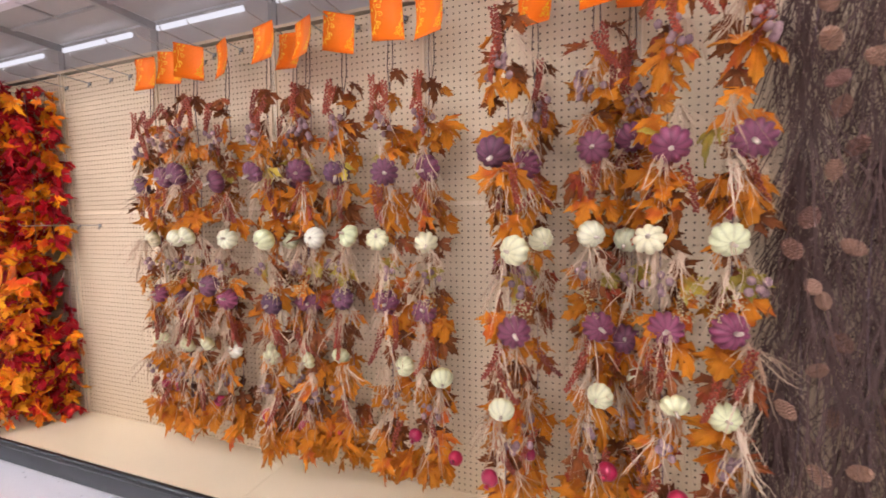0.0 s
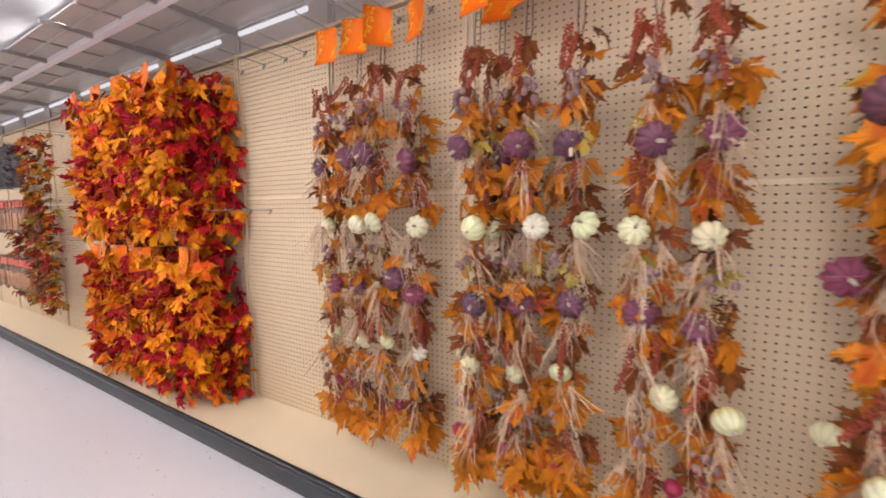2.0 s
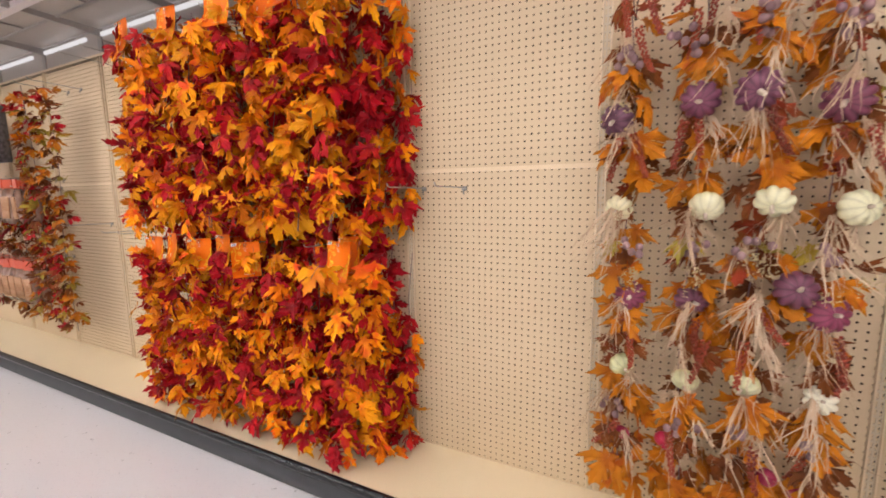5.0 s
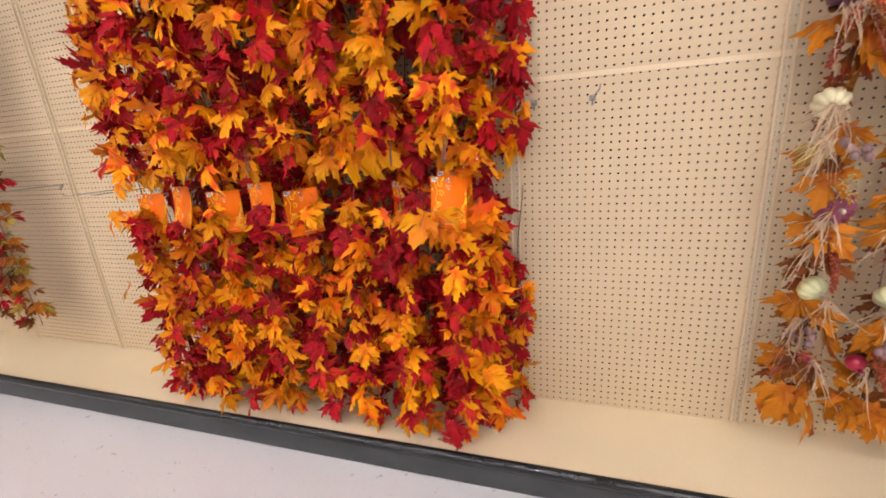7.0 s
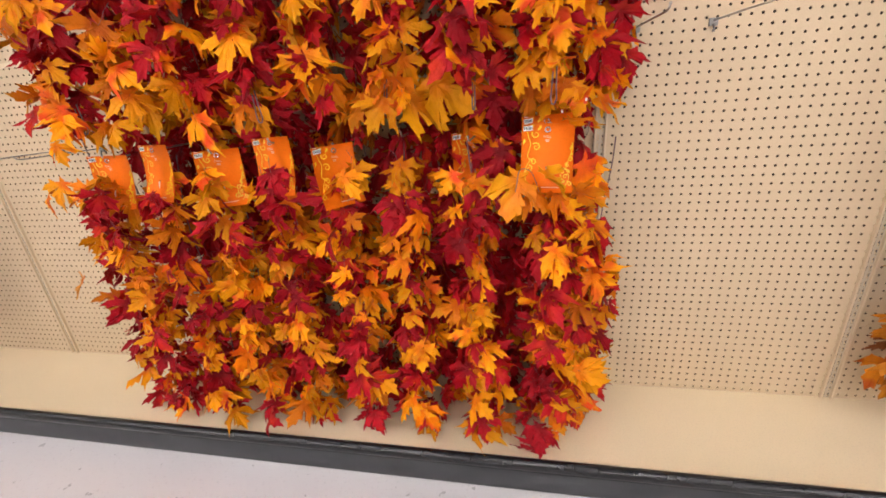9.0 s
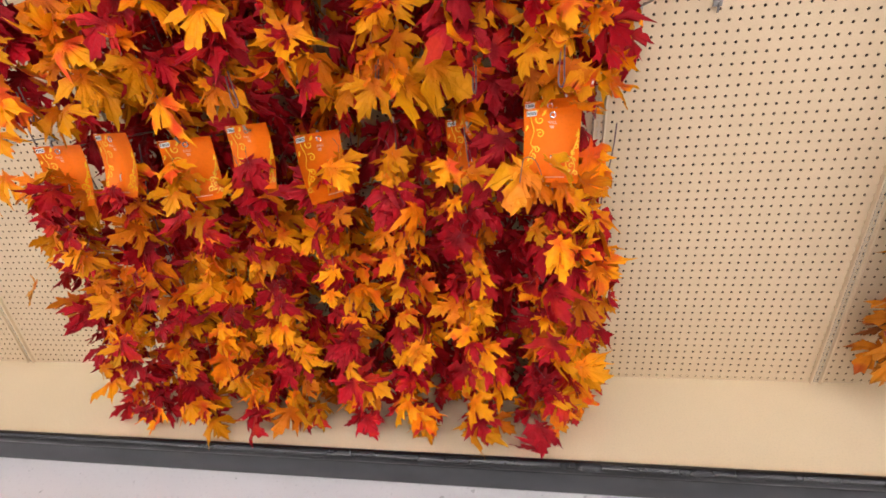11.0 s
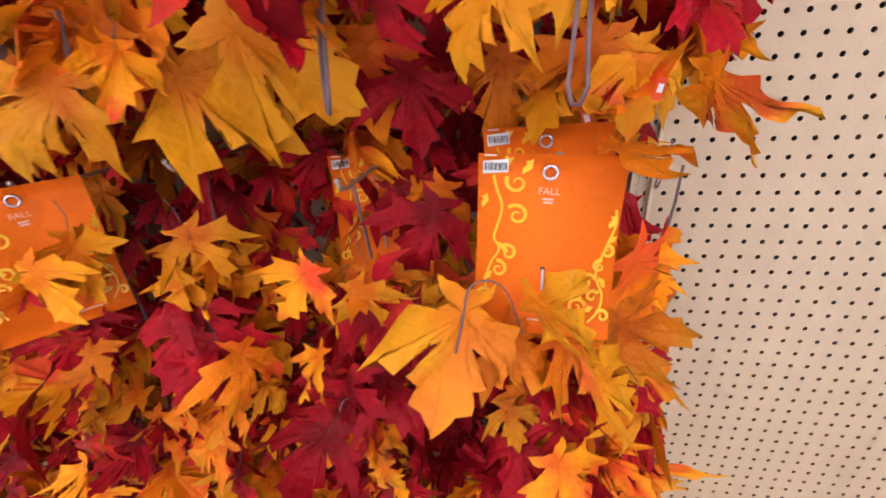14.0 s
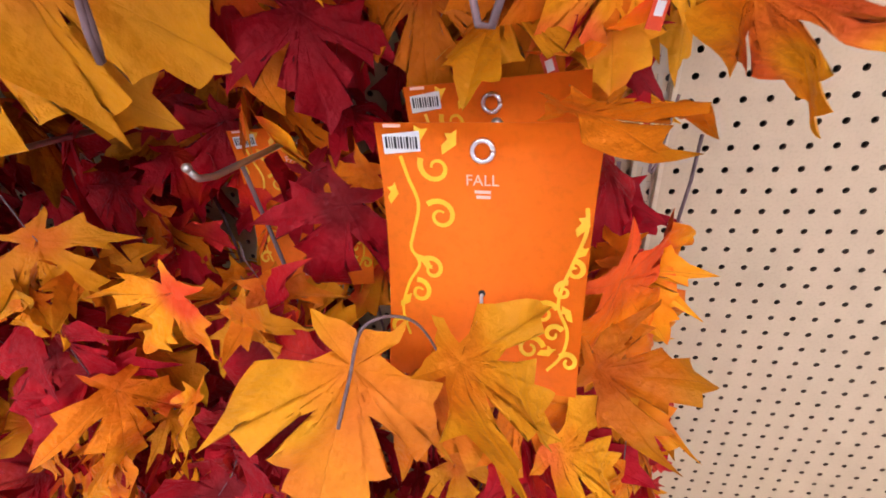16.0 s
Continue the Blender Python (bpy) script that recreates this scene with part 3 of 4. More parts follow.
def card_meshes():
    """The card hangs from its eyelet at the origin; its front looks along -y."""
    zt = 0.014
    body = Build()
    n = 8
    rows = [zt - CARD_H * i / n for i in range(n + 1)]
    bow = [0.006 * math.sin(math.pi * i / n) - 0.020 * (i / n) ** 2 for i in range(n + 1)]
    hw = CARD_W / 2
    for off in (0.0, 0.0008):
        body.put([(x, off + q, z) for z, q in zip(rows, bow) for x in (-hw, hw)], [(2 * i, 2 * i + 1, 2 * i + 3, 2 * i + 2) if off else (2 * i, 2 * i + 2, 2 * i + 3, 2 * i + 1) for i in range(n)])
    k = 2 * (n + 1)
    edge = [2 * i for i in range(n + 1)] + [2 * i + 1 for i in range(n, -1, -1)]
    body.f += [(a, b2, b2 + k, a + k) for a, b2 in zip(edge, edge[1:] + edge[:1])]
    swirl = Build()
    west = smooth_2d([(-0.046, -0.004), (-0.043, -0.016), (-0.038, -0.032), (-0.042, -0.050), (-0.044, -0.060), (-0.039, -0.070), (-0.046, -0.083), (-0.050, -0.100), (-0.045, -0.116)])
    east = smooth_2d([(0.055, -0.030), (0.056, -0.044), (0.051, -0.062), (0.046, -0.078), (0.045, -0.090), (0.051, -0.104), (0.049, -0.118), (0.041, -0.128)])
    for vine in (west, east):
        flat_line(swirl, vine, 0.0022, 0.0, 0.8)
    for cx, cz, r0, start, turns in ((-0.026, -0.010, 0.010, 2.6, 1.1), (-0.025, -0.039, 0.0105, 2.4, -1.25), (-0.031, -0.073, 0.008, 2.2, -1.1), (-0.039, -0.088, 0.008, 1.8, -1.2), (-0.052, -0.112, 0.007, 0.6, 1.1),
                                     (0.052, -0.067, 0.006, 1.6, -1.1), (0.037, -0.094, 0.008, 0.4, 1.25), (0.047, -0.080, 0.006, 1.2, 1.1), (0.030, -0.116, 0.0085, 0.2, 1.2), (0.053, -0.122, 0.006, 2.6, -1.1), (0.043, -0.106, 0.006, 0.5, 1.0)):
        flat_line(swirl, spiral(cx, cz, r0, turns, start, 1.3), 0.0034, 0.0)
    for x, z, w, ang in ((-0.053, -0.026, 0.007, 1.3), (-0.037, 0.007, 0.009, 0.5), (-0.018, 0.004, 0.008, 1.0), (-0.036, -0.068, 0.007, 2.4), (-0.048, -0.094, 0.006, 0.9), (0.054, -0.040, 0.0075, 1.2), (0.050, -0.093, 0.006, 2.2),
                         (0.040, -0.117, 0.006, 0.4), (0.033, -0.104, 0.005, 1.8), (0.055, -0.056, 0.005, 0.8)):
        flat_blob(swirl, x, z, w, w * 0.8, ang, 0.0)

    def drape(b, lift):
        pts = []
        for x, y, z in b.v:
            t = min(1.0, max(0.0, (zt - z) / CARD_H))
            pts.append((max(-hw + 0.0005, min(hw - 0.0005, x)), 0.006 * math.sin(math.pi * t) - 0.020 * t * t - lift, z))
        b.v = pts
        return b

    def drape_y(b):
        b.v = [(x, y + 0.006 * math.sin(math.pi * (zt - z) / CARD_H) - 0.020 * ((zt - z) / CARD_H) ** 2, z) for x, y, z in b.v]
        return b

    label = Build().put([(-0.055, 0, 0.008), (-0.034, 0, 0.010), (-0.034, 0, -0.001), (-0.055, 0, -0.003)], [(0, 3, 2, 1)])
    bars = Build()
    x = -0.0535
    for i, w in enumerate((1.4, 0.7, 0.7, 1.6, 0.8, 1.2, 0.6, 1.5, 0.9, 0.6, 1.3)):
        bars.put([(x, 0, 0.0068), (x + w * 0.0009, 0, 0.0069), (x + w * 0.0009, 0, 0.0005), (x, 0, 0.0004)], [(0, 3, 2, 1)])
        x += w * 0.0009 + 0.0008
    small = Build()
    for z, x0, x1 in ((0.0135, -0.054, -0.044), (-0.0225, -0.005, 0.004), (-0.0255, -0.004, 0.004), (-0.129, -0.012, 0.03)):
        small.put([(x0, 0, z), (x1, 0, z), (x1, 0, z - 0.0018), (x0, 0, z - 0.0018)], [(0, 3, 2, 1)])
    ring = Build()
    rr, n2 = 0.0055, 20
    pts = [(rr * math.cos(2 * math.pi * i / n2), -0.0015, rr * math.sin(2 * math.pi * i / n2)) for i in range(n2 + 1)]
    ring.tube(pts, 0.0016, 6)
    tie = Build().tube([(0, 0.001, -0.086), (0, -0.0025, -0.087), (0.0003, -0.003, -0.095), (0.0003, -0.002, -0.103)], 0.0011, 6)
    hole = Build().put([(0.0022 * math.cos(a), 0, -0.0855 + 0.0022 * math.sin(a)) for a in [math.pi * i / 5 for i in range(10)]], [tuple(range(10))])
    extra = [("tie", drape_y(tie).mesh("tie", M_WHITE), "white plastic tie"), ("punch_hole", drape(hole, 0.0005).mesh("punch_hole", M_INK, False), "dark hole")]
    return extra + [("card", body.mesh("header_card", M_CARD), ""), ("swirl_print", drape(swirl, 0.0006).mesh("swirl_print", M_SWIRL), "yellow scroll print"),
            ("barcode_label", drape(label, 0.0009).mesh("barcode_label", M_WHITE, False), "white sticker"), ("barcode", drape(bars, 0.0013).mesh("barcode", M_INK, False), "black bars"),
            ("small_print", drape(small, 0.0006).mesh("small_print", M_PINK, False), "pale print"), ("eyelet", ring.mesh("eyelet", M_EYELET), "silver ring")]


CARD = card_meshes()


def word_mesh(text, size, material):
    cu = bpy.data.curves.new(text, "FONT")
    cu.body, cu.size, cu.align_x, cu.extrude = text, size, "CENTER", 0.0001
    ob = bpy.data.objects.new(text, cu)
    scene.collection.objects.link(ob)
    me = bpy.data.meshes.new_from_object(ob.evaluated_get(bpy.context.evaluated_depsgraph_get()))
    bpy.data.objects.remove(ob)
    me.materials.clear()
    me.materials.append(material)
    return me


WORD = word_mesh("FALL", 0.0085, M_PINK)


def add_card(parent, m, full=True):
    base = part("header_card", CARD[2][1], parent, m, "orange card with yellow scrolls")
    for name, me, lab in CARD[:2] + CARD[3:] if full else CARD[3:4]:
        p = part(name, me, base, None, lab)
        if name in ("small_print", "barcode", "swirl_print"):
            tagged(p, kind="stuff")
    if full:
        part("lettering", WORD, base, pose(0, -0.003, -0.018, 90, 0, 0), "pale capital letters")
    return base


# ---- peg hooks ----
def hook_mesh(length):
    w = Build()
    w.tube([(0, 0.004, 0.0), (0, -0.01, 0.0), (0, -length * 0.5, 0.002), (0, -length + 0.02, 0.002), (0, -length + 0.006, 0.005), (0, -length, 0.013)], 0.0024, 6)
    w.ball((0, -length, 0.014), 0.0032, 8, 5)
    c = Build()
    c.box((-0.010, -0.006, -0.012), (0.010, -0.0005, 0.006))
    c.tube([(0.0, -0.004, -0.008), (0.0, -0.012, -0.016), (0, -0.010, -0.026)], 0.003, 6)
    return w.mesh("hook_wire", M_WIRE), c.mesh("hook_clip", M_CLIP, False)


HOOK = hook_mesh(0.275)


def peg_hook(x, z):
    h = thing("peg_hook", pose(x, WALL_Y - 0.0045, z, 0, 0, R.uniform(-2, 2)), "zinc wire peg hook clipped to the pegboard", "hook", "peg hooks")
    part("wire", HOOK[0], h)
    part("clip", HOOK[1], h)


# ---- maple leaf garlands ----
def stem_mesh(length, seed, sway=0.012):
    r = random.Random(seed)
    a, b, n = r.uniform(0, 6), r.uniform(0, 6), 16
    return Build().tube([(sway * math.sin(a + 9 * i / n), sway * math.sin(b + 7 * i / n), -length * i / n) for i in range(n + 1)], 0.0019, 5).mesh("stem", M_TWIG)


STEMS = {}


def stems_for(length):
    key = round(length, 2)
    if key not in STEMS:
        STEMS[key] = [stem_mesh(length, s) for s in (1, 2, 3)]
    return STEMS[key]


LOOP = Build().tube([(-0.004, 0, 0), (-0.005, -0.004, -0.03), (-0.006, -0.006, -0.055), (-0.003, -0.007, -0.066), (0.002, -0.007, -0.067), (0.006, -0.006, -0.056), (0.004, -0.003, -0.03), (0.003, 0.002, 0.01)], 0.0016, 6).mesh("wire_loop", M_TWIG)
PETIOLE = [Build().tube([(0, -0.42 + 0.02 * c, 0.10 * c), (0.03 * c, -0.2, 0.04), (0, 0.0, 0.006), (0, 0.18, 0.008)], 0.008, 4, 0.6).mesh("petiole", M_TWIG) for c in (-1, 1, 2)]


def clear_of_card(p):
    """Whether a leaf may stand here: the room before the front card is open."""
    if p.x > -3.36 and 0.90 < p.z < 1.11 and p.y < 1.285:
        return False
    if -3.42 < p.x < -3.13 and 0.94 < p.z < 1.09 and p.y < 1.40:
        return False
    if p.x > -2.825 or p.x > -2.87 and p.y < 1.45 or p.x > -2.91 and 0.74 < p.z < 1.12:
        return False
    return not (-3.15 < p.x < -2.97 and 0.84 < p.z < 1.10 and p.y < 1.32)


def leaf_garland(x, y, z, length, count, spread, seed, reach=(0.035, 0.10), card=True, sizes=(0.055, 0.104), red=0.42, start=0.06, loop=False, fine=False):
    """One artificial maple garland hanging from a hook: card, stem and leaves in clumps."""
    r = random.Random(seed)
    g = thing("maple_leaf_garland", pose(x, y, z), "artificial maple garland of golden and crimson leaves hanging on a hook", "garland", "maple leaf garlands")
    part("stem", r.choice(stems_for(length - 0.16)), g, pose(0, 0.03, -0.02, 0, 0, r.uniform(0, 360)))
    if card:
        add_card(g, pose(0, -0.03, 0.004, r.uniform(-4, 4), r.uniform(-3, 3), r.uniform(-14, 14)))
    if loop:
        part("wire_loop", LOOP, g, pose(r.uniform(-0.02, 0.02), -0.05, -length + 0.10, r.uniform(-15, 15), r.uniform(-12, 12), r.uniform(-60, 60)))
    left = 0
    for i in range(count):
        t = (i + r.uniform(-0.4, 0.4)) / count
        az = r.uniform(-spread, spread)
        out = Vector((0.5 * math.sin(az), -math.cos(az), 0))
        base = Vector((0, 0, -start - (length - start - 0.05) * max(0.0, t))) + out * r.uniform(*reach) * 0.75
        if left == 0:
            left, tone = r.randint(1, 3), r.random()
        left -= 1
        gold, amber, crimson = FINE if fine else (YELLOW, AMBER, RED)
        kind = crimson if tone < red else (amber if r.random() < 0.35 else gold)
        tip = out * r.uniform(0.1, 0.9) + Vector((r.uniform(-0.6, 0.6), 0, r.uniform(-1.2, 0.1)))
        facing = out + Vector((r.uniform(-0.9, 0.9), r.uniform(-0.3, 0.3), r.uniform(-0.1, 1.0)))
        size = r.uniform(*sizes)
        if clear_of_card(Vector((x, y, z)) + base) and clear_of_card(Vector((x, y, z)) + base + tip.normalized() * size * 0.8):
            lf = part("leaf", r.choice(kind), g, leaf_pose(base, tip, facing, size))
            if i % 4 == 0 and y < 1.36:
                part("petiole", PETIOLE[i % 12 // 4], lf, None, "grey-brown wire stalk")
    return g


def smooth_line(pts, n=5):
    """Points along a smooth curve through the given ones."""
    p = [Vector(pts[0])] + [Vector(q) for q in pts] + [Vector(pts[-1])]
    out = []
    for a, b, c, d in zip(p, p[1:], p[2:], p[3:]):
        for i in range(n):
            t = i / n
            out.append(0.5 * (2 * b + (c - a) * t + (2 * a - 5 * b + 4 * c - d) * t * t + (3 * b - a - 3 * c + d) * t ** 3))
    return out + [p[-1]]


STALK_A = Build().tube(smooth_line([(0.02, 0.42, 0.012), (0.01, 0.2, 0.02), (0.0, 0.0, 0.03), (-0.10, -0.08, 0.04), (-0.25, -0.07, 0.02), (-0.39, 0.05, -0.02), (-0.52, 0.22, -0.08)]), 0.0085, 6, 0.7).mesh("petiole", M_TWIG)
LEAF_COLUMNS = [-3.060 - 0.178 * k for k in range(8)]
# leaves about the front card: foot, tip, way faced, size, cloth
KEY_LEAVES = (
    ((-3.126, 1.244, 0.9365), (-3.136, 1.185, 0.861), (0.51, -0.70, 0.50), 0.122, 0, 0),
    ((-3.080, 1.226, 0.944), (-3.000, 1.226, 0.892), (0.15, -0.25, 0.95), 0.090, 0, 2),
    ((-2.955, 1.292, 1.100), (-2.922, 1.285, 1.018), (-0.93, -0.3, 0.1), 0.090, 0, 0),
    ((-3.030, 1.276, 1.044), (-2.960, 1.276, 1.038), (0.1, -0.15, 0.97), 0.075, 1, 2),
    ((-2.985, 1.312, 0.945), (-2.910, 1.350, 0.815), (0.35, -0.85, 0.3), 0.130, 1, 0),
    ((-3.335, 1.300, 1.150), (-3.219, 1.330, 1.073), (0.1, -0.9, 0.35), 0.150, 0, 0),
    ((-3.400, 1.300, 1.120), (-3.290, 1.335, 1.042), (0.1, -0.8, 0.5), 0.150, 0, 2),
    ((-3.240, 1.420, 1.050), (-3.256, 1.410, 0.972), (-0.4, -0.8, 0.2), 0.090, 1, 1),
    ((-3.390, 1.400, 0.950), (-3.435, 1.395, 0.850), (0.0, -0.8, 0.5), 0.100, 1, 0),
    ((-3.160, 1.345, 0.985), (-3.190, 1.325, 0.915), (0.2, -0.9, 0.3), 0.100, 2, 0),
    ((-3.160, 1.390, 0.990), (-3.190, 1.380, 0.930), (0.0, -0.9, 0.4), 0.080, 1, 3),
    ((-3.020, 1.345, 1.130), (-3.035, 1.330, 1.060), (0.0, -0.9, 0.2), 0.100, 1, 1),
    ((-2.992, 1.345, 1.120), (-2.985, 1.330, 1.045), (0.2, -0.9, 0.2), 0.085, 0, 0),
    ((-3.100, 1.370, 1.120), (-3.105, 1.350, 1.045), (-0.2, -0.9, 0.2), 0.095, 1, 3),
    ((-3.190, 1.380, 1.110), (-3.180, 1.360, 1.030), (0.1, -0.9, 0.2), 0.095, 2, 2),
    ((-3.235, 1.385, 1.140), (-3.225, 1.365, 1.060), (0.1, -0.9, 0.2), 0.110, 1, 0),
    ((-3.055, 1.265, 0.885), (-2.990, 1.255, 0.845), (0.1, -0.6, 0.8), 0.090, 1, 1),
    ((-3.000, 1.290, 0.880), (-2.925, 1.300, 0.850), (0.2, -0.5, 0.8), 0.080, 1, 5),
    ((-3.025, 1.250, 0.850), (-2.950, 1.260, 0.800), (0.2, -0.5, 0.8), 0.085, 0, 2),
    ((-3.170, 1.280, 0.900), (-3.220, 1.265, 0.855), (0.0, -0.6, 0.8), 0.085, 2, 0),
    ((-3.230, 1.290, 0.900), (-3.200, 1.260, 0.830), (0.0, -0.7, 0.7), 0.095, 2, 1),
    ((-3.100, 1.262, 0.895), (-3.060, 1.245, 0.850), (0.0, -0.6, 0.8), 0.085, 1, 0),
)


def price_tag(g, m):
    tag = part("price_tag", TAG[0], g, m, "small red tag")
    part("sticker", TAG[1], tag, None, "white sticker")


TAG = (Build().box((-0.0055, 0, -0.019), (0.0055, 0.0008, 0.004)).mesh("price_tag", M_SIGN, False), Build().box((-0.003, -0.0006, -0.011), (0.003, -0.0002, -0.002)).mesh("sticker", M_WHITE, False))


# how each lower card hangs: set back, turned; None where leaves hide it
LOW_CARDS = ((0.0, -4), (0.137, 6), None, (0.0, 52), (0.03, -6), (0.02, 28), (0.0, -12), (0.01, 10))
UP_CARDS = ((0.03, -50), (-0.03, -8), (0.02, 30), (-0.02, 14), None, (-0.01, 6), None, (-0.02, -5))


def build_leaf_curtain():
    for tier, (z, length, y) in enumerate(((2.03, 0.985, 1.305), (1.020, 0.93, 1.325))):
        for k, x in enumerate(LEAF_COLUMNS):
            peg_hook(x, z - (0.02 if tier and k % 2 else 0.0))
            jig = R.uniform(-0.012, 0.012)
            front = tier == 1 and k == 0
            g = leaf_garland(x + (0 if front else jig), y, z - 0.002, length, 88, 1.75, 100 + tier * 50 + k, card=False, loop=tier == 0, reach=(0.015, 0.125), sizes=(0.05, 0.094) if tier else (0.055, 0.104), start=0.05 if tier == 0 else 0.055, fine=k < 3)
            hang = (UP_CARDS, LOW_CARDS)[tier][k]
            if hang:
                add_card(g, pose(0, -0.035 + hang[0], (0.004 - 0.024 * (k % 2)) if tier else 0.012, -2, 1.2 if front else R.uniform(-3, 3), hang[1]))
            if front:
                for foot, tip, face, size, kind, shape in KEY_LEAVES:
                    foot = Vector(foot)
                    lf = part("leaf", (GOLD, FINE[1], FINE[2])[kind][shape], g, leaf_pose(foot - g.location, Vector(tip) - foot, face, size))
                    if size == 0.122:
                        part("petiole", STALK_A, lf, None, "grey-brown wire stalk")
            if front:
                part("wire_loop", LOOP, g, pose(-2.967 - x, 1.305 - y, 0.02, 8, 14, 40) @ Matrix.Scale(0.5, 4))
            if tier == 0 and k == 0:
                price_tag(g, pose(0.094, 0.02, -0.943, 0, 12, 10) @ Matrix.Scale(0.75, 4))
                price_tag(g, pose(0.042, 0.045, -0.968, 0, -20, -10) @ Matrix.Scale(0.75, 4))
            b = leaf_garland(x - jig, y + 0.135, z - 0.002, length + (0.03 if tier else 0.07), 50, 2.2, 300 + tier * 50 + k, card=False, reach=(0.03, 0.10), red=0.62, start=-0.02)
            if front:
                add_card(b, pose(-0.004, -0.11, 0.018, -2, -3, -8))
            leaf_garland(x + 0.089 + jig, y + 0.19, z - 0.002, length + (0.03 if tier else 0.07), 58, 2.4, 400 + tier * 50 + k, card=False, reach=(0.02, 0.11), red=0.8, start=-0.02)
        leaf_garland(-2.875, 1.50, z - 0.03, length, 60, 2.4, 470 + tier, card=False, reach=(0.02, 0.07))
        leaf_garland(-2.955, 1.40, z - 0.03, length, 46, 2.4, 475 + tier, card=False, reach=(0.02, 0.06))
        leaf_garland(-4.44, 1.36, z - 0.03, length - 0.03, 56, 2.4, 480 + tier, card=False, reach=(0.02, 0.11))
    stray = leaf_garland(-4.52, 1.40, 2.0, 1.86, 16, 2.6, 495, card=False, reach=(0.03, 0.09), red=0.2)
    for x, z in ((-4.665, 1.47), (-4.655, 1.325), (-4.70, 0.86), (-4.71, 0.55)):
        foot = Vector((x + 0.06, 1.36, z + 0.03))
        part("leaf", R.choice(YELLOW), stray, leaf_pose(foot - stray.location, (-1, 0.1, -0.5), (-0.2, -0.8, 0.6), 0.085))
    leaf_garland(-2.972, 1.34, 0.86, 0.72, 46, 2.2, 490, card=False, reach=(0.02, 0.09))


# ---- pumpkins and fruits ----
def pumpkin_mesh(name, material, ribs, squash, deep):
    seg, rings = ribs * 4, 10
    verts, attr, faces = [], [], []
    for j in range(rings + 1):
        a = math.pi * j / rings
        for k in range(seg):
            th = 2 * math.pi * k / seg
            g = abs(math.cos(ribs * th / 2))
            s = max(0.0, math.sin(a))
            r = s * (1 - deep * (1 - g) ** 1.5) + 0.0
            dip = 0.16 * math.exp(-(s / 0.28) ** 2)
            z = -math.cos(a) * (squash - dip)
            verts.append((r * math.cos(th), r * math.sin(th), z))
            # strongest in the groove, where the shade is painted
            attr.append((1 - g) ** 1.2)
    for j in range(rings):
        for k in range(seg):
            l = (k + 1) % seg
            faces.append((j * seg + k, j * seg + l, (j + 1) * seg + l, (j + 1) * seg + k))
    return Build().put(verts, faces, attr).mesh(name, material)


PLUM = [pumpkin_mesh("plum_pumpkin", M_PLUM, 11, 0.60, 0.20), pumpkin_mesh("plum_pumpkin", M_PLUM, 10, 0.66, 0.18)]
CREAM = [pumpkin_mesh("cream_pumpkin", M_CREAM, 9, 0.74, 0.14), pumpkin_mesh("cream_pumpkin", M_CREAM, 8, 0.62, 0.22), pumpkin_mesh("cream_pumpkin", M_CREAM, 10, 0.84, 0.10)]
POM = pumpkin_mesh("pomegranate", M_APPLE, 6, 0.9, 0.05)
STALK = Build().tube([(0, 0, 0.5), (0.02, 0, 0.72), (0.08, 0.03, 0.9), (0.16, 0.05, 1.0)], 0.13, 6, 0.75).mesh("stalk", M_PSTEM)
CROWN = Build().tube([(0, 0, 0.8), (0, 0, 1.05), (0, 0, 1.2)], 0.22, 7, 1.5).mesh("crown", M_APPLE)


def berry_spray(seed):
    r, b = random.Random(seed), Build()
    for i in range(46):
        t = i / 46
        a = i * 2.4
        rad = 0.0095 * (1 - 0.5 * t)
        b.ball((rad * math.cos(a) + 0.03 * t * t, rad * math.sin(a), -0.13 * t), r.uniform(0.0040, 0.0052), 6, 4)
    return b.mesh("berry_spray", M_BERRY)


GRAPE = Build().ball((0, 0, 0), 0.0112, 10, 7, 1.1).mesh("mauve_berry", M_GRAPE)


def raffia_tuft(seed, n=24, length=0.15):
    """Straw ribbons that spring from one knot and fall in a loose broom, a few curling aside."""
    r, b = random.Random(seed), Build()
    for i in range(n):
        a, L = r.uniform(0, 6.28), length * r.uniform(0.45, 1.2)
        curl = 0.34 if i % 5 == 0 else 0.13
        way = Vector((math.cos(a), math.sin(a), 0)) * r.uniform(0.05, 0.75) + Vector((0, 0, -r.uniform(0.5, 1.0)))
        p, pts = Vector((r.uniform(-0.008, 0.008), r.uniform(-0.008, 0.008), 0)), []
        for k in range(8):
            pts.append(p.copy())
            way = (way.normalized() + Vector((r.gauss(0, curl), r.gauss(0, curl), r.gauss(0, curl * 0.7) - 0.08))).normalized()
            p = p + way * L / 7
        b.strip(pts, r.uniform(0.0016, 0.0042), (math.cos(a + 1.57), math.sin(a + 1.57), 0.3))
    return b.mesh("raffia", M_RAFFIA)


def seed_spray(seed):
    r, b = random.Random(seed), Build()
    for i in range(40):
        a, e, L = r.uniform(0, 6.28), r.uniform(0.1, 0.8), r.uniform(0.02, 0.06)
        b.ball((math.cos(a) * e * L, math.sin(a) * e * L, -L * 0.8), 0.0025, 5, 3)
    return b.mesh("seed_spray", M_SEED)


BERRIES, RAFFIA, SEEDS = [berry_spray(s) for s in (1, 2)], [raffia_tuft(s, 20, 0.13 + 0.014 * s) for s in (1, 2, 3, 4, 5, 6)], [seed_spray(s) for s in (1, 2)]


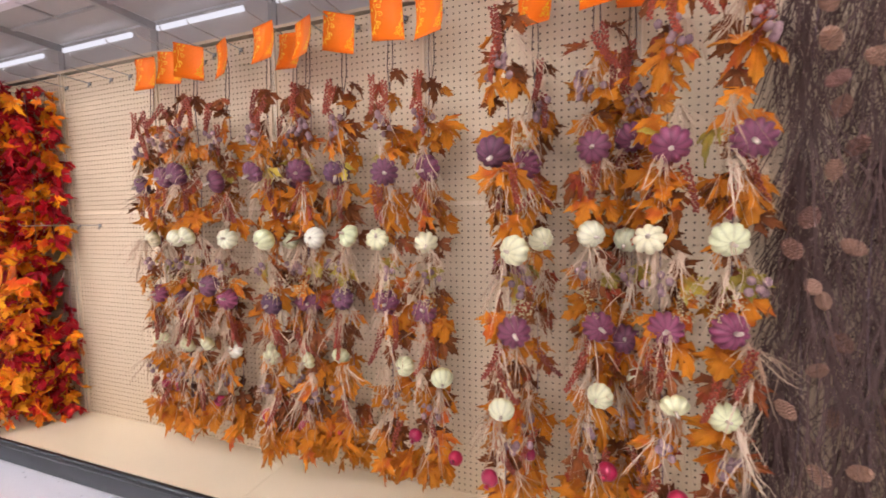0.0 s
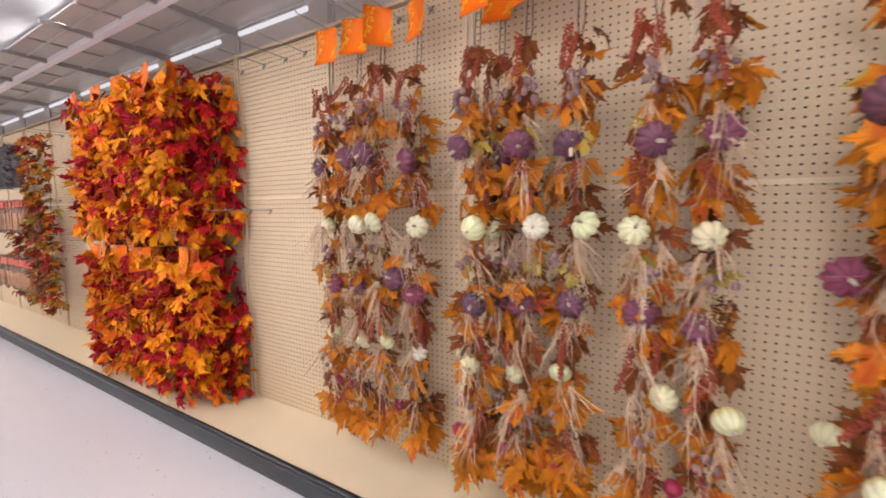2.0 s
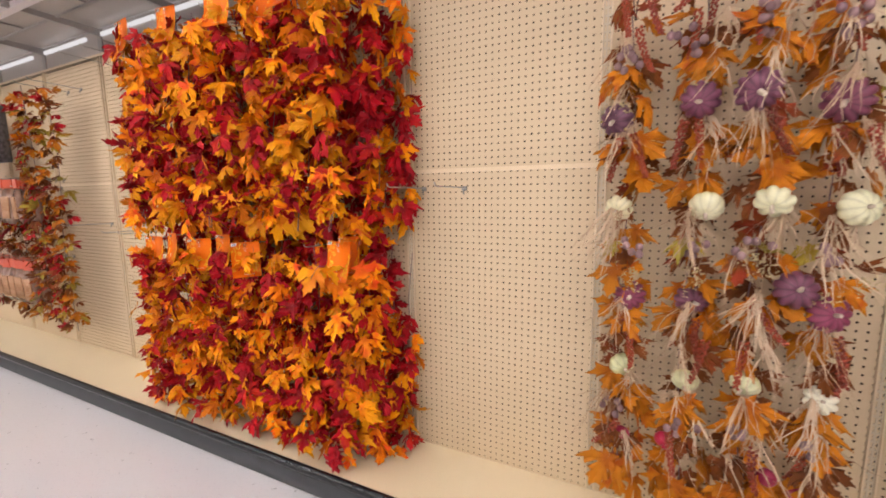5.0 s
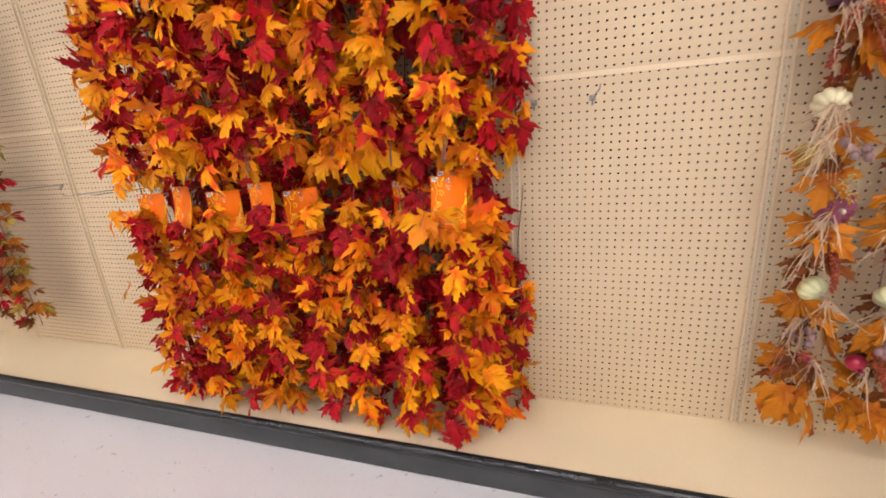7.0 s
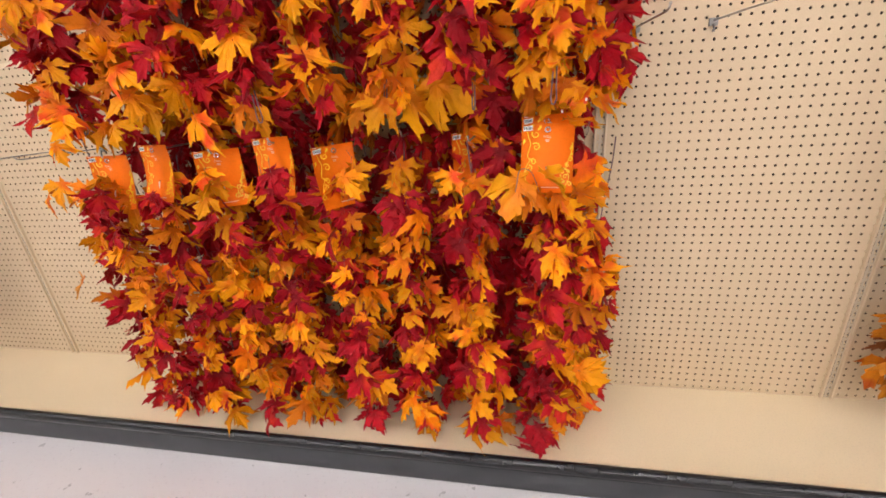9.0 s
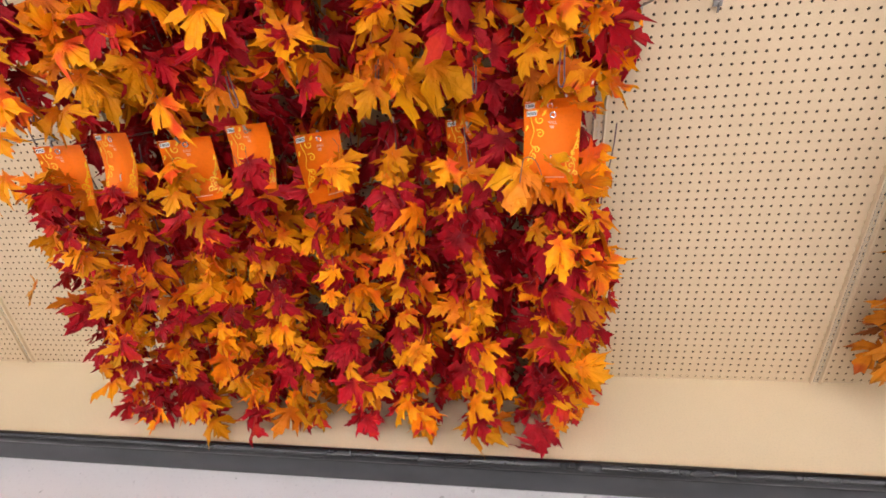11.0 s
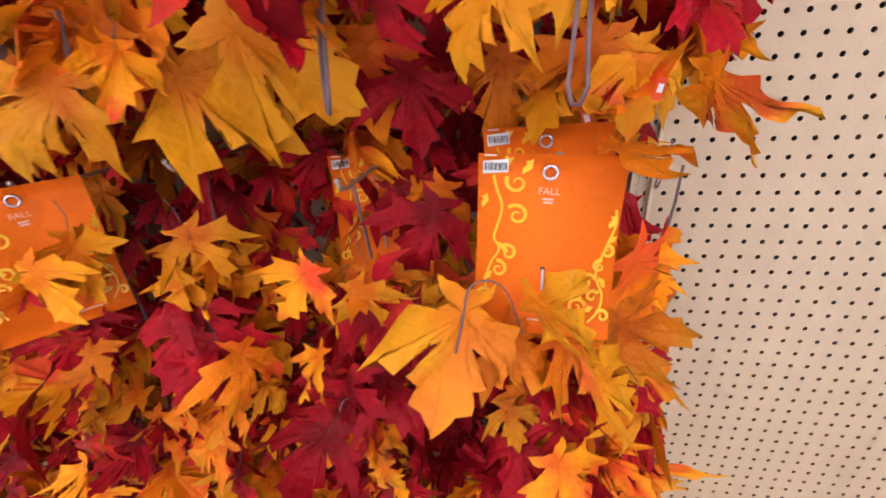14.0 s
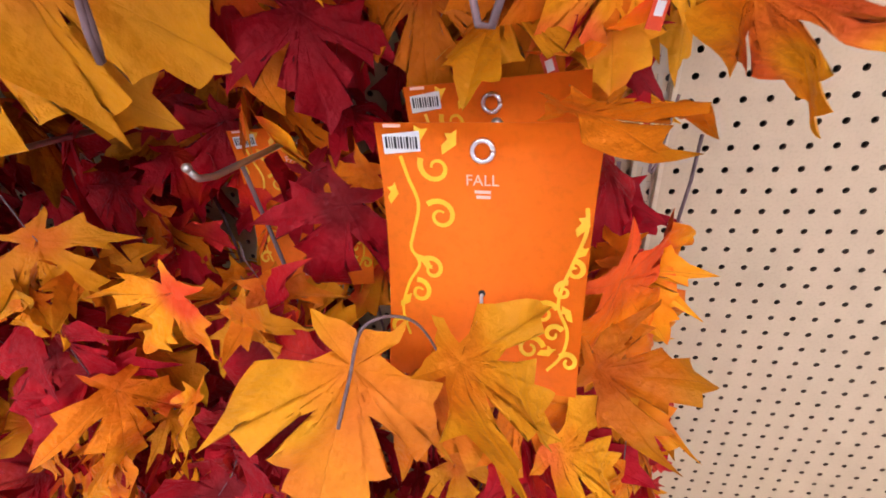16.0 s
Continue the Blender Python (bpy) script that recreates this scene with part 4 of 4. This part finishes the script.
def fruit(parent, name, mesh, pos, size, r, face=None, crown=None):
    """A pumpkin whose stalk looks out along face (or a chance way)."""
    if face is None:
        face = Vector((r.uniform(-0.7, 0.7), -1.0, r.uniform(-0.9, 0.5)))
    q = Vector(face).to_track_quat("Z", "Y").to_matrix().to_4x4()
    m = Matrix.Translation(pos) @ q @ Matrix.Rotation(r.uniform(0, 6.28), 4, "Z") @ Matrix.Diagonal((size, size, size, 1))
    p = part(name, mesh, parent, m)
    part("stalk" if crown is None else "crown", STALK if crown is None else crown, p)
    return p


def hang_leaf(g, r, kind, z, size, down=(-1.3, -0.3), near=(0.015, 0.05), side=1.6):
    az = r.uniform(-side, side)
    out = Vector((math.sin(az), -math.cos(az), 0))
    base = Vector((0, 0, z)) + out * r.uniform(*near)
    tip = out * r.uniform(0.25, 0.8) + Vector((r.uniform(-0.4, 0.4), 0, r.uniform(*down)))
    part("leaf", r.choice(kind), g, leaf_pose(base, tip, out + Vector((r.uniform(-0.5, 0.5), -0.4, r.uniform(0.1, 0.9))), size))


def harvest_garland(x, y, z_top, seed, fruits, turn):
    """A harvest garland: wire stem, plum and cream pumpkins, berries, leaves and raffia. fruits: places of plum, cream, plum, cream and red fruit; turn: the card's."""
    r = random.Random(seed)
    g = thing("harvest_garland", pose(x, y, 0), "harvest garland of plum and cream pumpkins, rust leaves and raffia", "garland", "harvest garlands")
    part("stem", r.choice(stems_for(round(z_top - 0.26, 1))), g, pose(0, 0, z_top, 0, 0, r.uniform(0, 360)))
    add_card(g, pose(0, -0.01, 2.035, r.uniform(-5, 5), r.uniform(-4, 4), turn), False)
    for side in (-0.008, 0.008):
        part("loop_wire", Build().tube([(0, 0.012, 2.045), (side, 0.02, 1.94), (side * 1.4, 0.012, (z_top + 1.9) / 2), (0, 0, z_top - 0.02)], 0.0021, 5).mesh("loop_wire", M_STEM), g)
    at = [Vector(p) - Vector((x, y, 0)) for p in fruits]
    plum, cream, plum_low, cream_low, red = at
    fruit(g, "plum_pumpkin", r.choice(PLUM), plum, r.uniform(0.049, 0.055), r, (r.uniform(-0.5, 0.5), -1, r.uniform(-0.9, -0.1)))
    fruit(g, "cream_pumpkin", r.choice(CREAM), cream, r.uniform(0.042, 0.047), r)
    fruit(g, "plum_pumpkin", r.choice(PLUM), plum_low, r.uniform(0.047, 0.053), r, (r.uniform(-0.3, 0.3), -1, r.uniform(-0.2, 0.3)))
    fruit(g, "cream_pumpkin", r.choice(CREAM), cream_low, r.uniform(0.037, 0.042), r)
    fruit(g, "pomegranate", POM, red, r.uniform(0.025, 0.031), r, None, CROWN)
    # tails of rust berries: three at the top, then one beside each pumpkin
    for z, n in ((z_top + 0.02, 2), (z_top - 0.07, 1), (plum.z - 0.05, 2), (plum_low.z - 0.05, 1), (cream_low.z + 0.13, 1), (0.50, 1)):
        for i in range(n):
            tagged(part("berry_spray", r.choice(BERRIES), g, pose(r.uniform(-0.045, 0.045), -0.05 - r.uniform(0, 0.02), z + r.uniform(-0.02, 0.02), r.uniform(-18, 18), r.uniform(-26, 26), r.uniform(0, 360))), kind="stuff")
    for z, n in ((z_top - 0.11, 8), (cream.z - 0.10, 5), (cream_low.z - 0.11, 5)):
        cx = r.uniform(-0.035, 0.035)
        for i in range(n):
            part("mauve_berry", GRAPE, g, Matrix.Translation((cx + r.gauss(0, 0.020), -0.065 + r.gauss(0, 0.012), z - 0.010 * i + r.uniform(-0.006, 0.006))))
    for z, n in ((z_top - 0.08, 1), (plum.z + 0.09, 1), (plum.z - 0.03, 2), (cream.z - 0.02, 2), (cream.z - 0.09, 1), (plum_low.z - 0.02, 2), (plum_low.z - 0.12, 1),
                 (cream_low.z - 0.02, 2), (cream_low.z - 0.09, 1), (0.46, 1)):
        for i in range(n):
            tagged(part("raffia", r.choice(RAFFIA), g, pose(r.uniform(-0.04, 0.04), -0.035 - r.uniform(0, 0.035), z + r.uniform(-0.03, 0.03), r.uniform(-18, 12), r.uniform(-28, 28), r.uniform(0, 360))), kind="stuff")
    for z in (plum.z + 0.06, plum_low.z + 0.11, plum_low.z + 0.07):
        tagged(part("seed_spray", r.choice(SEEDS), g, pose(r.uniform(-0.04, 0.04), -0.07, z, 0, r.uniform(-60, 60), 0)), kind="stuff")
    for kind, z, n, size in ((BROWN, z_top + 0.02, 3, 0.085), (RUST, z_top - 0.02, 1, 0.08), (BROWN, z_top - 0.12, 1, 0.09), (RUST, z_top - 0.15, 3, 0.10), (RUST, plum.z + 0.10, 2, 0.095), (OLIVE, plum.z + 0.05, 1, 0.085),
                             (RUST, plum.z - 0.06, 3, 0.115), (BROWN, plum.z - 0.09, 1, 0.10), (RUST, cream.z + 0.11, 2, 0.105), (BROWN, cream.z + 0.02, 1, 0.09), (OLIVE, cream.z - 0.10, 1, 0.085), (BROWN, cream.z - 0.14, 1, 0.09),
                             (RUST, plum_low.z + 0.07, 2, 0.10), (RUST, plum_low.z - 0.04, 3, 0.10), (BROWN, plum_low.z - 0.12, 2, 0.09), (RUST, cream_low.z - 0.03, 2, 0.105), (RUST, cream_low.z - 0.10, 2, 0.11),
                             (BROWN, 0.46, 2, 0.09), (RUST, 0.42, 2, 0.11), (RUST, 0.34, 4, 0.115), (RUST, 0.29, 2, 0.10)):
        for i in range(n):
            hang_leaf(g, r, kind, z + r.uniform(-0.03, 0.03), size * r.uniform(0.85, 1.1))
    for i in range(23):
        z = 0.32 + (z_top - 0.34) * i / 23
        part("leaf", r.choice(r.choice((BROWN, BROWN, RUST))), g, leaf_pose(Vector((r.uniform(-0.035, 0.035), r.uniform(-0.02, 0.035), z)), (r.uniform(-0.8, 0.8), -0.2, r.uniform(-1, 0)), (r.uniform(-0.5, 0.5), -1, 0.4), r.uniform(0.07, 0.10)))
    return g


# each garland: x, y, stem top, turn of its card, then the places of plum, cream, plum, cream and red fruit
HARVEST_WEST = [
    (-2.050, 1.475, 1.74, 7, (-2.085, 1.437, 1.429), (-2.070, 1.460, 1.164), (-2.027, 1.446, 0.892), (-2.041, 1.452, 0.658), (-2.030, 1.450, 0.420)),
    (-1.865, 1.465, 1.76, 20, (-1.876, 1.394, 1.458), (-1.842, 1.413, 1.172), (-1.859, 1.430, 0.899), (-1.860, 1.450, 0.640), (-1.910, 1.440, 0.437)),
    (-1.715, 1.440, 1.78, 48, (-1.754, 1.364, 1.464), (-1.704, 1.357, 1.186), (-1.633, 1.395, 0.955), (-1.713, 1.440, 0.662), (-1.645, 1.430, 0.394)),
    (-1.550, 1.465, 1.75, -24, (-1.570, 1.405, 1.427), (-1.524, 1.409, 1.169), (-1.555, 1.420, 0.894), (-1.544, 1.440, 0.648), (-1.565, 1.450, 0.360)),
]
HARVEST_MIDDLE = [
    (-1.262, 1.405, 1.74, -8, (-1.298, 1.343, 1.446), (-1.226, 1.310, 1.173), (-1.250, 1.360, 0.900), (-1.268, 1.364, 0.669), (-1.330, 1.400, 0.388)),
    (-1.085, 1.430, 1.75, -23, (-1.091, 1.368, 1.444), (-1.033, 1.377, 1.177), (-1.083, 1.400, 0.910), (-1.114, 1.410, 0.654), (-1.160, 1.430, 0.345)),
    (-0.920, 1.440, 1.75, 33, (-0.932, 1.395, 1.431), (-0.878, 1.381, 1.185), (-0.919, 1.387, 0.935), (-0.952, 1.410, 0.692), (-0.960, 1.430, 0.353)),
    (-0.702, 1.410, 1.74, 22, (-0.695, 1.340, 1.418), (-0.739, 1.356, 1.173), (-0.716, 1.367, 0.934), (-0.648, 1.376, 0.691), (-0.614, 1.385, 0.421)),
    (-0.545, 1.430, 1.74, -16, (-0.540, 1.376, 1.427), (-0.557, 1.390, 1.160), (-0.569, 1.390, 0.903), (-0.493, 1.361, 0.670), (-0.450, 1.376, 0.365)),
]
HARVEST_BACK = [
    (-1.215, 1.510, 1.74, -4, (-1.190, 1.470, 1.430), (-1.225, 1.465, 1.165), (-1.200, 1.470, 0.900), (-1.340, 1.455, 0.665), (-1.250, 1.470, 0.360)),
    (-0.180, 1.490, 1.74, -14, (-0.200, 1.440, 1.430), (-0.150, 1.420, 1.172), (-0.270, 1.430, 1.065), (-0.280, 1.420, 0.660), (-0.190, 1.430, 0.400)),
    (0.130, 1.490, 1.75, 12, (0.126, 1.420, 1.490), (0.120, 1.440, 1.170), (0.116, 1.420, 0.850), (0.165, 1.420, 0.720), (0.205, 1.410, 0.460)),
]
HARVEST_EAST = [
    (-0.235, 1.275, 1.83, 8, (-0.271, 1.235, 1.445), (-0.199, 1.175, 1.153), (-0.204, 1.195, 0.908), (-0.241, 1.190, 0.666), (-0.287, 1.224, 0.418)),
    (0.020, 1.410, 1.79, -12, (0.014, 1.350, 1.458), (0.009, 1.338, 1.193), (0.033, 1.340, 0.905), (0.042, 1.325, 0.690), (0.067, 1.340, 0.440)),
    (0.205, 1.310, 1.86, 5, (0.204, 1.240, 1.433), (0.160, 1.250, 1.182), (0.206, 1.255, 0.935), (0.232, 1.250, 0.720), (0.250, 1.260, 0.440)),
    (0.370, 1.285, 1.85, -20, (0.380, 1.215, 1.432), (0.336, 1.210, 1.185), (0.350, 1.230, 0.945), (0.348, 1.240, 0.708), (0.360, 1.230, 0.450)),
]


def build_harvest():
    for i, (x, y, z, turn, *fruits) in enumerate(HARVEST_WEST + HARVEST_MIDDLE + HARVEST_BACK + HARVEST_EAST):
        if y < 1.48:
            peg_hook(x, 2.055)
        harvest_garland(x, y, z, 500 + i, fruits, turn)
    for x in (-2.84, -2.64, -2.46, -2.31, -1.78, -0.96):
        peg_hook(x, 2.03)
    for x in (-2.828, -2.645):
        peg_hook(x, 1.238)
    for x, z in ((-4.60, 2.03), (-4.78, 2.03), (-5.02, 2.03), (-4.62, 1.01), (-4.80, 1.01), (-5.26, 1.04)):
        peg_hook(x, z)


# ---- pine cone garlands ----
def cone_mesh():
    """An open pine cone: a core and rings of thick scales that stand out and turn up at their lips."""
    b = Build()
    b.tube([(0, 0, 0.036), (0, 0, 0.012), (0, 0, -0.02), (0, 0, -0.036)], 0.0075, 8, 0.6)
    rings = 8
    for j in range(rings):
        t = j / (rings - 1)
        reach = 0.026 * math.sin(math.pi * (0.16 + 0.72 * t)) ** 0.8
        z, n = -0.032 + 0.062 * t, 8 if 0 < j < rings - 1 else 6
        for k in range(n):
            a = 2 * math.pi * (k + 0.5 * (j % 2)) / n
            o, s = Vector((math.cos(a), math.sin(a), 0)), Vector((-math.sin(a), math.cos(a), 0))
            root, lip, up = Vector((0, 0, z)), Vector((0, 0, z + 0.007 + 0.004 * t)), Vector((0, 0, 0.0032))
            w = reach * math.pi / n * 0.82
            b.put([root + s * 0.002, root - s * 0.002, lip + o * reach - s * w, lip + o * (reach + 0.003) - up * 0.6, lip + o * reach + s * w,
                   lip + o * reach - s * w + up, lip + o * (reach + 0.0035) + up, lip + o * reach + s * w + up, root + up],
                  [(0, 1, 2, 3, 4), (2, 5, 6, 3), (3, 6, 7, 4), (1, 8, 5, 2), (0, 4, 7, 8), (8, 7, 6, 5)])
    return b.mesh("pine_cone", M_CONE, False)


def fibre_mesh(seed, length, bundles, strands):
    """Root fibres that fall in bundles, with gaps between them."""
    r, b = random.Random(seed), Build()
    for q in range(bundles):
        a = r.uniform(0, 6.28)
        foot = Vector((r.gauss(0, 0.035), r.gauss(0, 0.02), -length * (q + r.uniform(0, 1)) / bundles))
        lean = Vector((math.cos(a) * r.uniform(0.05, 0.5), math.sin(a) * 0.25, -1))
        for i in range(strands):
            L = r.uniform(0.12, 0.5)
            p, pts = foot + Vector((r.gauss(0, 0.008), r.gauss(0, 0.008), r.gauss(0, 0.03))), []
            way = lean + Vector((r.gauss(0, 0.28), r.gauss(0, 0.2), r.gauss(0, 0.1)))
            for k in range(8):
                pts.append(p.copy())
                way = (way.normalized() + Vector((r.gauss(0, 0.13), r.gauss(0, 0.1), -0.08))).normalized()
                p = p + way * L / 7
                p.z = max(p.z, -length - 0.06)
            b.strip(pts, r.choice((0.0014, 0.0018, 0.0026, 0.0045)), (math.cos(a + 1.5), math.sin(a + 1.5) * 0.4, 0.1))
    return b.mesh("root_fibres", M_FIBRE)


CONE = cone_mesh()


def build_cone_garlands():
    fibres = [fibre_mesh(s, 1.65, 42, 28) for s in (1, 2, 3)]
    for i, (x, y) in enumerate(((0.56, 1.40), (0.70, 1.36), (0.86, 1.40), (1.04, 1.38), (1.22, 1.4))):
        r = random.Random(900 + i)
        peg_hook(x, 2.055)
        g = thing("pine_cone_garland", pose(x, y, 2.04), "brown root fibre garland with pine cones", "garland", "pine cone garlands")
        part("stem", stems_for(1.7)[i % 3], g)
        tagged(part("root_fibre", fibres[i % 3], g, pose(0, 0, 0, 0, 0, r.uniform(0, 360))), kind="stuff")
        for k in range(19):
            az = r.uniform(-1.6, 1.6)
            part("pine_cone", CONE, g, pose(0.09 * math.sin(az), -0.11 * math.cos(az), -0.1 - 0.086 * k + r.uniform(-0.03, 0.03), r.uniform(-60, 60), r.uniform(-60, 60), r.uniform(0, 360)) @ Matrix.Scale(r.uniform(0.6, 0.8), 4))


# ---- the far end of the run ----
def build_far_end():
    for i, (x, y, z, L) in enumerate(((-5.62, 1.33, 1.93, 1.5), (-5.45, 1.38, 1.93, 1.62), (-5.90, 1.46, 1.28, 1.0), (-6.10, 1.47, 1.28, 0.95), (-6.32, 1.46, 1.28, 1.0), (-6.56, 1.47, 1.28, 0.95), (-6.8, 1.46, 1.28, 0.95))):
        peg_hook(x, min(2.055, z + 0.012))
        r = random.Random(700 + i)
        g = thing("mixed_leaf_garland", pose(x, y, z), "rust and orange mixed leaf garland", "garland", "mixed leaf garlands")
        part("stem", stems_for(L)[i % 3], g)
        for k in range(150 if i < 2 else 64):
            az = r.uniform(-2, 2)
            out = Vector((math.sin(az), -math.cos(az), 0))
            base = Vector((0, 0, -0.03 - (L - 0.05) * k / (150 if i < 2 else 64))) + out * r.uniform(0.015, 0.065)
            kind = r.choice((RUST, RUST, BROWN, BROWN, BROWN, RED, OLIVE) if i < 2 else (BROWN, BROWN, BROWN, RUST, RED))
            part("leaf", r.choice(kind), g, leaf_pose(base, out + Vector((r.uniform(-0.6, 0.6), 0, r.uniform(-1, 0.3))), out + Vector((0, -0.3, 0.5)), r.uniform(0.05, 0.085)))
    # film packets of cinnamon sticks under red headers, in two rows
    bag = Build()
    bag.put([(-0.045, 0, -0.05), (0.045, 0, -0.05), (0.05, -0.018, -0.12), (0.048, -0.02, -0.25), (0.04, 0, -0.30), (-0.04, 0, -0.30), (-0.048, -0.02, -0.25), (-0.05, -0.018, -0.12),
             (0.05, 0.018, -0.12), (0.048, 0.02, -0.25), (-0.048, 0.02, -0.25), (-0.05, 0.018, -0.12)],
            [(0, 7, 2, 1), (7, 6, 3, 2), (6, 5, 4, 3), (0, 1, 8, 11), (11, 8, 9, 10), (10, 9, 4, 5), (1, 2, 8), (2, 3, 9, 8), (3, 4, 9), (0, 11, 7), (7, 11, 10, 6), (6, 10, 5)])
    bag = bag.mesh("film_bag", M_POLY)
    head = Build().box((-0.05, -0.004, -0.052), (0.05, 0.004, 0.008)).mesh("header", M_HEADER, False)
    stick = Build().tube([(0, -0.024, -0.11), (0.001, -0.026, -0.26)], 0.007, 7).mesh("stick", M_STICK)
    for z in (1.34, 0.77):
        for k in range(11):
            x = -5.84 - 0.115 * k
            for y in (1.30, 1.38):
                p = thing("stick_packet", pose(x + R.uniform(-0.01, 0.01), y, z + R.uniform(-0.01, 0.01), R.uniform(-3, 3), 0, R.uniform(-10, 10)), "film packet of cinnamon sticks with a red header", "packet", "stick packets")
                part("film_bag", bag, p)
                part("header", head, p, None, "red card header")
                for i in range(5):
                    part("stick", stick, p, pose(-0.031 + 0.0155 * i, 0, 0), "brown stick")
            peg_hook(x, z + 0.012)
    # charcoal ribbon bundles
    mop = Build()
    r = random.Random(77)
    for i in range(130):
        x0, z0 = r.uniform(-0.17, 0.17), -r.uniform(0, 0.36)
        pts = [(x0 + 0.04 * math.sin(6 * t + i), -0.03 - 0.03 * math.sin(9 * t + 2 * i), z0 - 0.09 * t) for t in (0, 0.2, 0.4, 0.6, 0.8, 1)]
        mop.strip(pts, 0.02, (0.8, 0.2, 0.5))
    mop = mop.mesh("ribbon_loops", M_SLATE)
    for x in (-6.32, -6.72):
        e = thing("ribbon_bundle", pose(x, 1.36, 1.90), "charcoal mesh ribbon bundle hanging from a hook", "ribbon", "ribbon bundles")
        tagged(part("ribbon_loops", mop, e), kind="stuff")
        part("core", Build().box((-0.16, -0.02, -0.42), (0.16, 0.05, -0.02)).mesh("core", M_SLATE), e)
        peg_hook(x, 1.91)


build_shell()
build_gondola()
build_canopy()
build_leaf_curtain()
build_harvest()
build_cone_garlands()
build_far_end()
